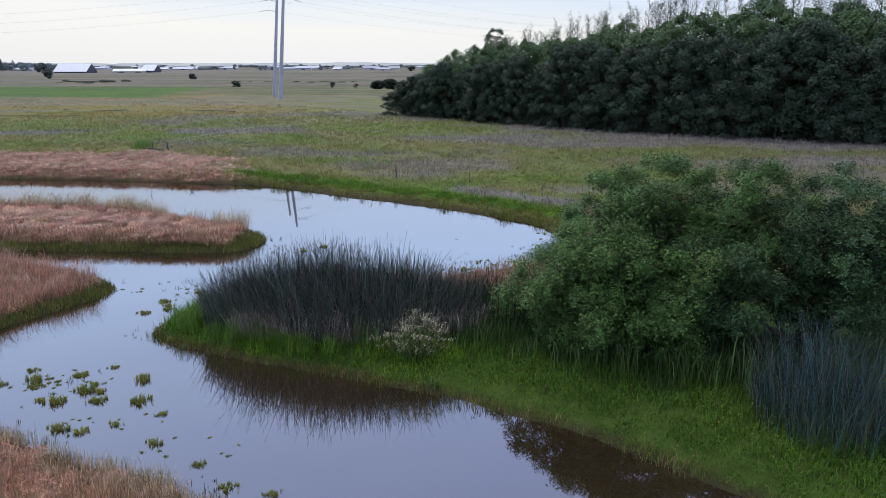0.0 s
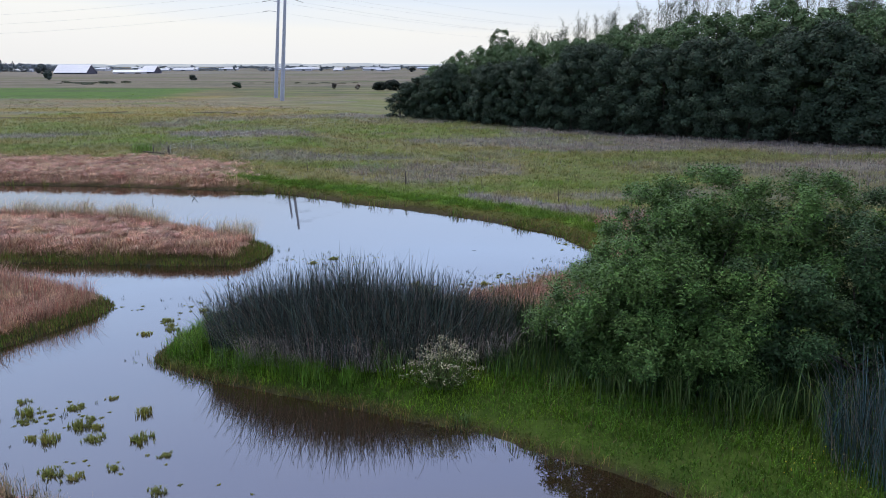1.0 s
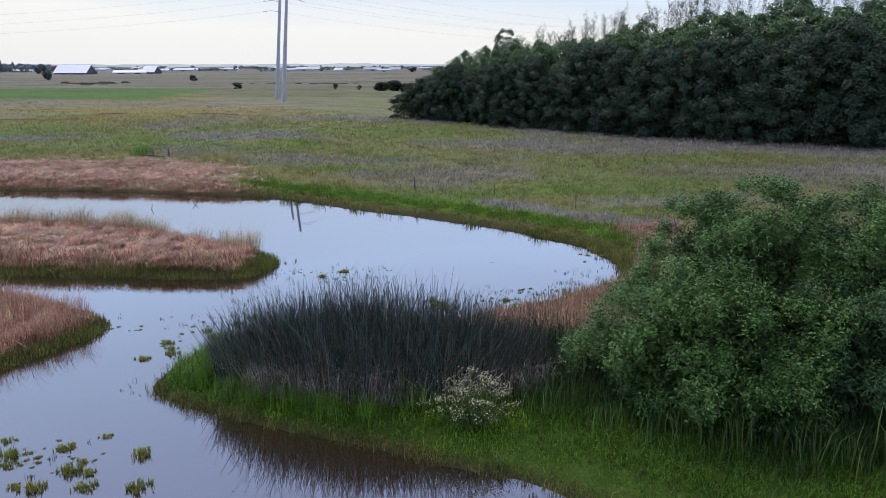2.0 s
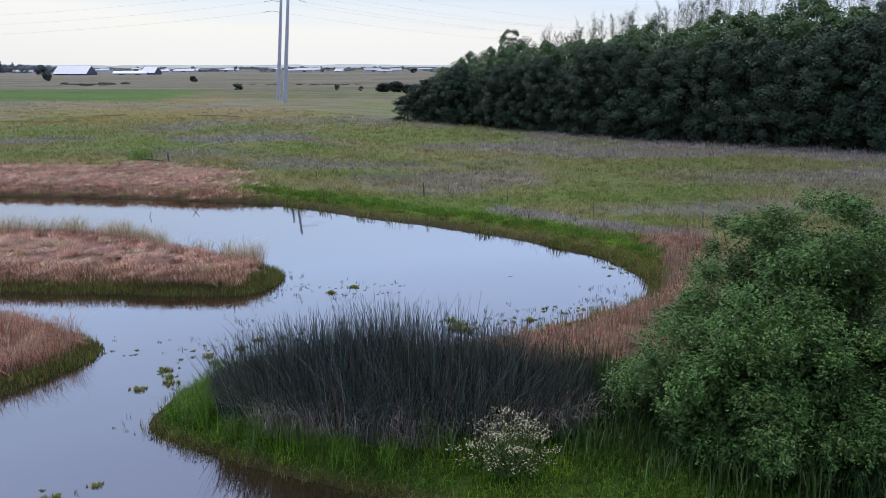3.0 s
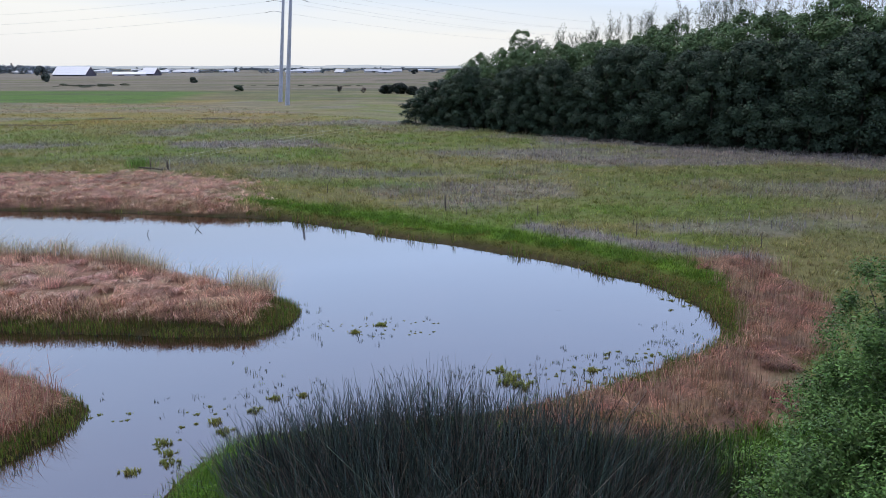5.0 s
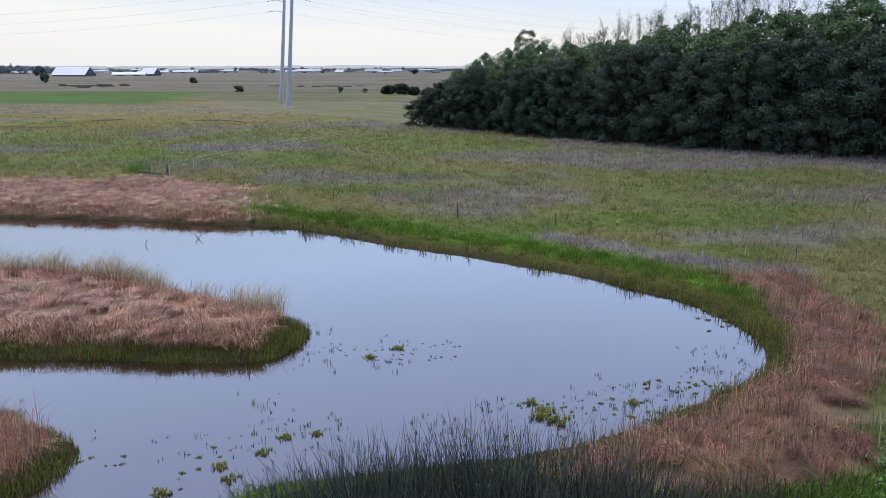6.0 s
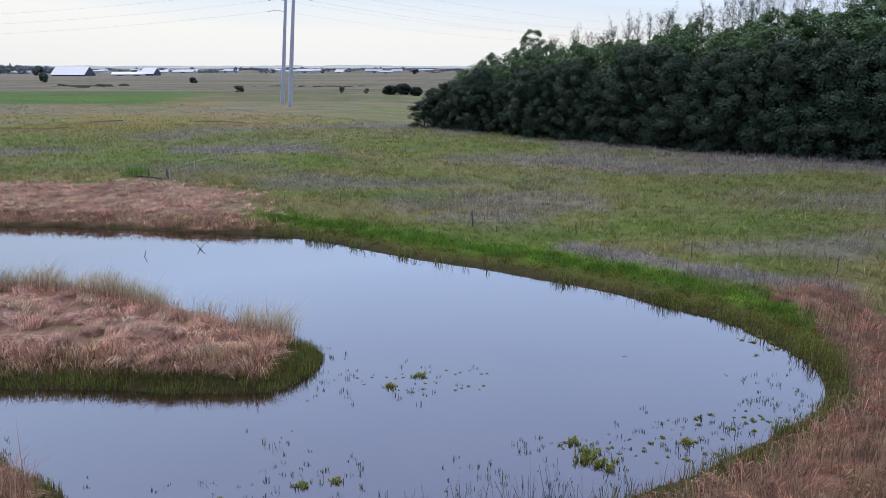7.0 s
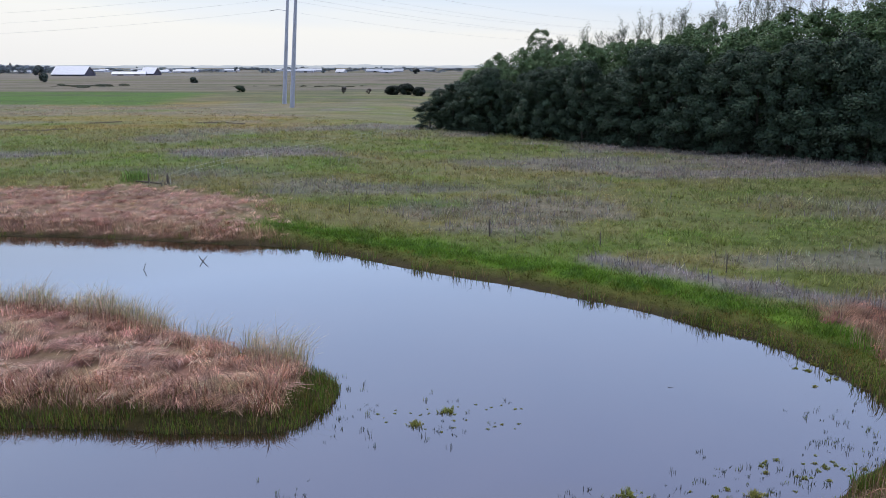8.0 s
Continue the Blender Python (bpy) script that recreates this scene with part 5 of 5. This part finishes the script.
def barn(x, y, turn, length, depth, eave, ridge, wall_mat, label, name="barn", doors=2, roof_mat=TIN):
    """A long building with boarded walls, gables and a pitched metal roof with overhang."""
    root = thing(name, x, y, 0.1, label, "building", turn=turn)
    bm = bmesh.new()
    l, d = length / 2, depth / 2
    rows = [[bm.verts.new((sx * l, yy, zz)) for yy, zz in ((-d, -0.3), (d, -0.3), (d, eave), (0, ridge), (-d, eave))] for sx in (-1, 1)]
    bm.faces.new(rows[0][::-1])
    bm.faces.new(rows[1])
    for k in range(5):
        bm.faces.new((rows[0][k], rows[0][(k + 1) % 5], rows[1][(k + 1) % 5], rows[1][k]))
    part("walling", bm, wall_mat, root)
    for side in (-1, 1):
        bm = bmesh.new()
        o = 0.8
        slope = (ridge - eave) / d
        pts = [(0, ridge + 0.15), (side * (d + o), eave - slope * o + 0.15), (side * (d + o), eave - slope * o + 0.4), (0, ridge + 0.4)]
        a = [bm.verts.new((-l - o, yy, zz)) for yy, zz in pts]
        b = [bm.verts.new((l + o, yy, zz)) for yy, zz in pts]
        bm.faces.new(a)
        bm.faces.new(b[::-1])
        for k in range(4):
            bm.faces.new((a[k], b[k], b[(k + 1) % 4], a[(k + 1) % 4]))
        bmesh.ops.recalc_face_normals(bm, faces=bm.faces[:])
        part("roof_slope", bm, roof_mat, root, "pale metal roof")
    for k in range(doors):
        bm = bmesh.new()
        cx = -l + (k + 0.5) * length / doors
        box(bm, cx - length * 0.09, cx + length * 0.09, -d - 0.06, -d + 0.05, 0, eave * 0.75)
        part("door", bm, DOOR_DARK, root)
    return root


barn(-424, 878, -4, 38, 24, 2.6, 11.0, BARN_WOOD, "large dark barn with a pale metal roof across the pasture")
barn(-372, 905, 12, 36, 12, 2.4, 4.8, WHITE_WALL, "long low shed with a white roof across the pasture", "shed")
barn(-352, 918, -8, 16, 18, 3.0, 9.5, BARN_WOOD, "dark-gabled barn with a pale roof behind a shed")
for k in range(34):
    y = rng.uniform(1150, 1700)
    x = (rng.uniform(-0.62, -0.02)) * y
    barn(x, y, rng.uniform(-25, 25), rng.uniform(14, 55), rng.uniform(9, 14), rng.uniform(2.4, 3.6), rng.uniform(4.2, 6.2), WHITE_WALL, "distant pale-roofed farm building", "farmhouse", 1, FAR_TIN)
# horizon trees and hedges: their blue-grey leaf colour is painted distance haze
for k in range(60):
    y = rng.uniform(1150, 2100)
    x = rng.uniform(-0.64, 0.02) * y
    far_bush(x, y, rng.uniform(8, 18), rng.uniform(6, 10.5), 220, (0.2, 0.235, 0.26), "distant tree on the horizon, haze painted into its leaves", "distant_tree", "tree", 7)
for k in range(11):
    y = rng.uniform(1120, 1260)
    far_bush((-0.585 + 0.0075 * k + rng.uniform(-0.003, 0.003)) * y, y, rng.uniform(14, 24), rng.uniform(9, 17), 420, (0.23, 0.27, 0.3), "distant round-headed tree on the horizon, haze painted into its leaves", "distant_tree", "tree", 12)
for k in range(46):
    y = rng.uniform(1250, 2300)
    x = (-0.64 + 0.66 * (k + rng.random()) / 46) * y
    row = far_bush(0, y, rng.uniform(9, 14), rng.uniform(4.5, 7.5), 300, (0.21, 0.25, 0.285), "distant row of hedge trees on the horizon, haze painted into the leaves", "distant_hedge", "hedge", 9)
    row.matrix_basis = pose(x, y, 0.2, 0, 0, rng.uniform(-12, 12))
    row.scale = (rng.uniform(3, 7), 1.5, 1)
# a glowing pale blue stands in for the haze of distance
HAZE = bpy.data.materials.new("painted_haze_glow")
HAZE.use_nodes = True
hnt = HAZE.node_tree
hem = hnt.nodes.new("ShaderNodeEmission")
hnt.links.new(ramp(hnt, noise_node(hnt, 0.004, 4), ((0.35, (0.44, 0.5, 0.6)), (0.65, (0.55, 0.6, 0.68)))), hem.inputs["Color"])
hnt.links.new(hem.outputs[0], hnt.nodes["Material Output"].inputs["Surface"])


def hazy_hills():
    """Low wooded rises on the horizon, their distance haze painted as a pale glow."""
    x = np.linspace(-4200, 2600, 400)
    top = 7 + 9 * fbm(x, 0 * x, 420, 251) + 7 * fbm(x, 0 * x + 9, 60, 257, 3)
    rows = [np.stack([x, np.full(400, 3900.0 + dy), z], 1) for dy, z in ((-200, np.full(400, -2.0)), (0, top * 0.7), (120, top), (400, np.full(400, -2.0)))]
    i, j = np.meshgrid(np.arange(3), np.arange(399), indexing="ij")
    a = (i * 400 + j).ravel()
    tagged(part("backdrop", make_mesh("backdrop", np.concatenate(rows), [np.stack([a, a + 1, a + 401, a + 400], 1)]), HAZE), "low blue wooded rises along the horizon, glowing with painted haze", "backdrop", kind="structure")


hazy_hills()


def conifer(x, y, w, h, label):
    """A distant pointed conifer of drooping tiers, with haze painted into its colour."""
    root = thing("conifer", x, y, 0.2, label, "tree", "conifers on the horizon")
    n = 420
    u = rng.random(n) ** 0.8
    a = any_way(n)
    r = w * 0.5 * (1 - u) * (0.75 + 0.25 * np.sin(u * 42)) * rng.uniform(0.6, 1.05, n) + 0.2
    P = np.stack([r * np.cos(a), r * np.sin(a), h * (0.1 + 0.9 * u)], 1)
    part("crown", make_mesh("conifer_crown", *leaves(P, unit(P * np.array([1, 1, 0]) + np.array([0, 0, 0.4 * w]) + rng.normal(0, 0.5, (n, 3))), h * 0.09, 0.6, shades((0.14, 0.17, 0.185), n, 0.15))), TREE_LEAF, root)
    s = np.linspace(0, 1, 4)
    part("trunk", make_mesh("conifer_trunk", *tubes(np.stack([0 * s, 0 * s, -0.3 + s * h * 0.95], 1)[None], (h * 0.018 * (1 - 0.9 * s))[None], 6, shades((0.08, 0.07, 0.06), 1))), BARK, root)


for k in range(16):
    y = 1180 + rng.uniform(-70, 70)
    conifer((-0.612 + 0.0036 * k + rng.uniform(-0.002, 0.002)) * y, y, rng.uniform(9, 14), rng.uniform(15, 27) * (1.0 - 0.025 * k), "distant conifer on the horizon, haze painted into its needles")


def ditch_bank(pts, w, label):
    """A low crumbling bank of bare peat along a ditch."""
    p = np.array(pts, float)
    s = np.linspace(0, 1, 24)
    k = np.linspace(0, 1, len(p))
    x, y = np.interp(s, k, p[:, 0]), np.interp(s, k, p[:, 1]) + 1.2 * (fbm(s * 20, s * 0, 2.0, 211) - 0.5)
    V, cols = [], 5
    for j, (across, up) in enumerate(((-1, -0.2), (-0.45, 0.12), (0, 0.2), (0.5, 0.1), (1, -0.2))):
        V.append(np.stack([x, y + across * w * (0.5 + fbm(s * 20, s * 0 + j, 1.5, 213)), height(x, y) + up * (0.5 + fbm(s * 20, s * 0 + j, 1.2, 217))], 1))
    V = np.stack(V, 1).reshape(-1, 3)
    i, j = np.meshgrid(np.arange(23), np.arange(cols - 1), indexing="ij")
    a = (i * cols + j).ravel()
    tagged(part("ditch_bank", make_mesh("ditch_bank", V, [np.stack([a, a + cols, a + cols + 1, a + 1], 1)], shades((0.07, 0.05, 0.03), len(V))), PEAT), label, "ditch bank")


ditch_bank([(-96, 150), (-84, 150.4), (-77, 148), (-71, 152)], 0.8, "dark bare peat bank along a ditch in the pasture")
ditch_bank([(-75, 163), (-70.5, 167.5)], 0.7, "dark bare peat bank along a ditch in the pasture")
ditch_bank([(-55, 165), (-50, 166), (-45, 162)], 0.9, "dark bare peat bank along a ditch in the pasture")


# ---- poles, wires, fences ----


def power_pole(x, y, h, arms, label):
    root = thing("power_pole", x, y, 0.2, label, "power pole", "steel poles of the power line")
    root.matrix_basis = pose(x, y, 0.2, 0, 4.8, 0)
    s = np.linspace(0, 1, 9)
    part("shaft", make_mesh("shaft", *tubes(np.stack([0 * s, 0 * s, s * h], 1)[None], (0.66 * (1 - 0.5 * s))[None], 12, shades((0.4, 0.4, 0.4), 1)), smooth=True), STEEL, root)
    bm = bmesh.new()
    bmesh.ops.create_cone(bm, cap_ends=True, segments=16, radius1=1.0, radius2=1.0, depth=0.7, matrix=Matrix.Translation((0, 0, 0.1)))
    part("footing", bm, WHITE_WALL, root, "round concrete footing")
    for z, side in arms:
        arm = part("arm", make_mesh("arm", *tubes(np.array([[(0, 0, z), (side * 1.4, 0, z + 0.15), (side * 2.8, 0, z + 0.2)]]), np.array([[0.1, 0.07, 0.05]]), 8, shades((0.4, 0.4, 0.4), 1))), STEEL, root)
        bm = bmesh.new()
        for k in range(7):
            bmesh.ops.create_cone(bm, cap_ends=True, segments=10, radius1=0.12, radius2=0.07, depth=0.16, matrix=Matrix.Translation((side * (2.9 + 0.33 * k), 0, z + 0.15 - 0.08 * k)) @ Matrix.Rotation(math.pi / 2, 4, "Y"))
        bmesh.ops.create_cone(bm, cap_ends=True, segments=6, radius1=0.04, radius2=0.04, depth=2.3, matrix=Matrix.Translation((side * 3.9, 0, z - 0.1)) @ Matrix.Rotation(math.pi / 2 + side * 0.24, 4, "Y"))
        part("insulator", bm, CERAMIC, arm, "string of grey insulator discs")
    return root


POLES = ((-53.9, 241), (-47.5, 220))
pole_a = power_pole(*POLES[0], 37.8, ((26.6, -1), (29.6, -1), (32.6, -1)), "tall tapered grey steel pole of a power line")
pole_b = power_pole(*POLES[1], 37.0, ((28.6, 1), (31.6, 1), (34.6, 1)), "tall tapered grey steel pole of a power line")


def wire(p, q, sag, r=0.018):
    s = np.linspace(0, 1, 25)
    pts = np.array(p)[None] * (1 - s)[:, None] + np.array(q)[None] * s[:, None]
    pts[:, 2] -= 4 * sag * s * (1 - s)
    tagged(part("power_line", make_mesh("power_line", *tubes(pts[None], np.full((1, 25), r), 5, shades((0.3, 0.3, 0.3), 1))), WIRE), "thin sagging aluminium wire of the power line", "wire", "wires of the power line")


for z in (28.6, 31.6, 34.6):
    wire(pole_b.matrix_basis @ Vector((5.0, 0, z - 0.36)), (150, 420, z - 1), 5.5)
for z in (26.6, 29.6, 32.6):
    wire(pole_a.matrix_basis @ Vector((-5.0, 0, z - 0.36)), (-330, 300, z), 6.0)
    wire(pole_a.matrix_basis @ Vector((0, 0, z)), (140, 440, z + 1), 6.0, 0.015)


def fence_post(x, y, h, r, label, lean=0.0):
    """A split wooden stake, uneven and with a worn top."""
    z = float(height(np.array([x]), np.array([y]))[0])
    s = np.linspace(0, 1, 6)
    V, F, C = tubes(np.stack([0.02 * np.sin(s * 5), 0.015 * np.cos(s * 7), -0.3 + s * (h + 0.3)], 1)[None], (r * (1 - 0.12 * s))[None] * np.array([[1, 1, 1, 1, 1, 0.6]]), 7, shades((0.1, 0.1, 0.1), 1))
    F.append(np.arange(len(V) - 7, len(V))[None])
    root = part("fence_post", make_mesh("fence_post", V, F, C), WOOD_OLD)
    root.matrix_basis = pose(x, y, z, lean, lean * 0.5, 0)
    tagged(root, label, "fence post", "stakes of the old fence")


fence_post(-4.4, 69.4, 1.25, 0.075, "dark weathered wooden stake in the pasture")
for fx, fy, fh in ((8.2, 60.5, 1.05), (14.8, 56.6, 1.1), (2.4, 66.4, 1.0), (-14.8, 77.5, 1.0)):
    fence_post(fx, fy, fh, 0.035, "thin weathered wooden stake in the pasture", 2.0)
fence_post(-33.1, 89.2, 1.05, 0.11, "short weathered wooden post by the electric fence")
fence_post(-35.0, 89.5, 1.0, 0.07, "short weathered wooden post by the electric fence", 5.0)


def rail():
    p = np.array([[(-36.2, 89.6, 1.15), (-34.6, 89.35, 1.05), (-33.0, 89.1, 0.9)]])
    tagged(part("fence_rail", make_mesh("fence_rail", *tubes(p, np.array([[0.07, 0.075, 0.07]]), 6, shades((0.1, 0.1, 0.1), 1))), WOOD_OLD), "weathered wooden rail leaning on two posts", "fence rail")


rail()


def electric_fence():
    """Thin white posts with two white tapes across the pasture."""
    corners = [(-33.0, 89.5), (-32.2, 94.5), (-31.2, 100), (-28.2, 108), (-25.2, 116), (-22.4, 123.5), (-19.6, 131), (-17, 138)]
    root = thing("electric_fence", corners[0][0], corners[0][1], 0, "white tape fence on thin white posts across the pasture", "fence")
    tops = []
    for cx, cy in corners:
        z = float(height(np.array([cx]), np.array([cy]))[0])
        lx, ly = cx - corners[0][0], cy - corners[0][1]
        tops.append((lx, ly, z))
        p = np.array([[(lx, ly, z - 0.2), (lx, ly, z + 0.6), (lx + 0.03, ly, z + 1.12)]])
        part("post", make_mesh("post", *tubes(p, np.array([[0.022, 0.022, 0.018]]), 6, shades((0.5, 0.5, 0.5), 1))), PLASTIC, root)
    for up in (0.6, 1.0):
        line = np.array([[(a, b, c + up) for a, b, c in tops]])
        part("tape", make_mesh("tape", *tubes(line, np.full((1, len(tops)), 0.0085), 4, shades((0.6, 0.6, 0.5), 1))), TAPE, root)


electric_fence()
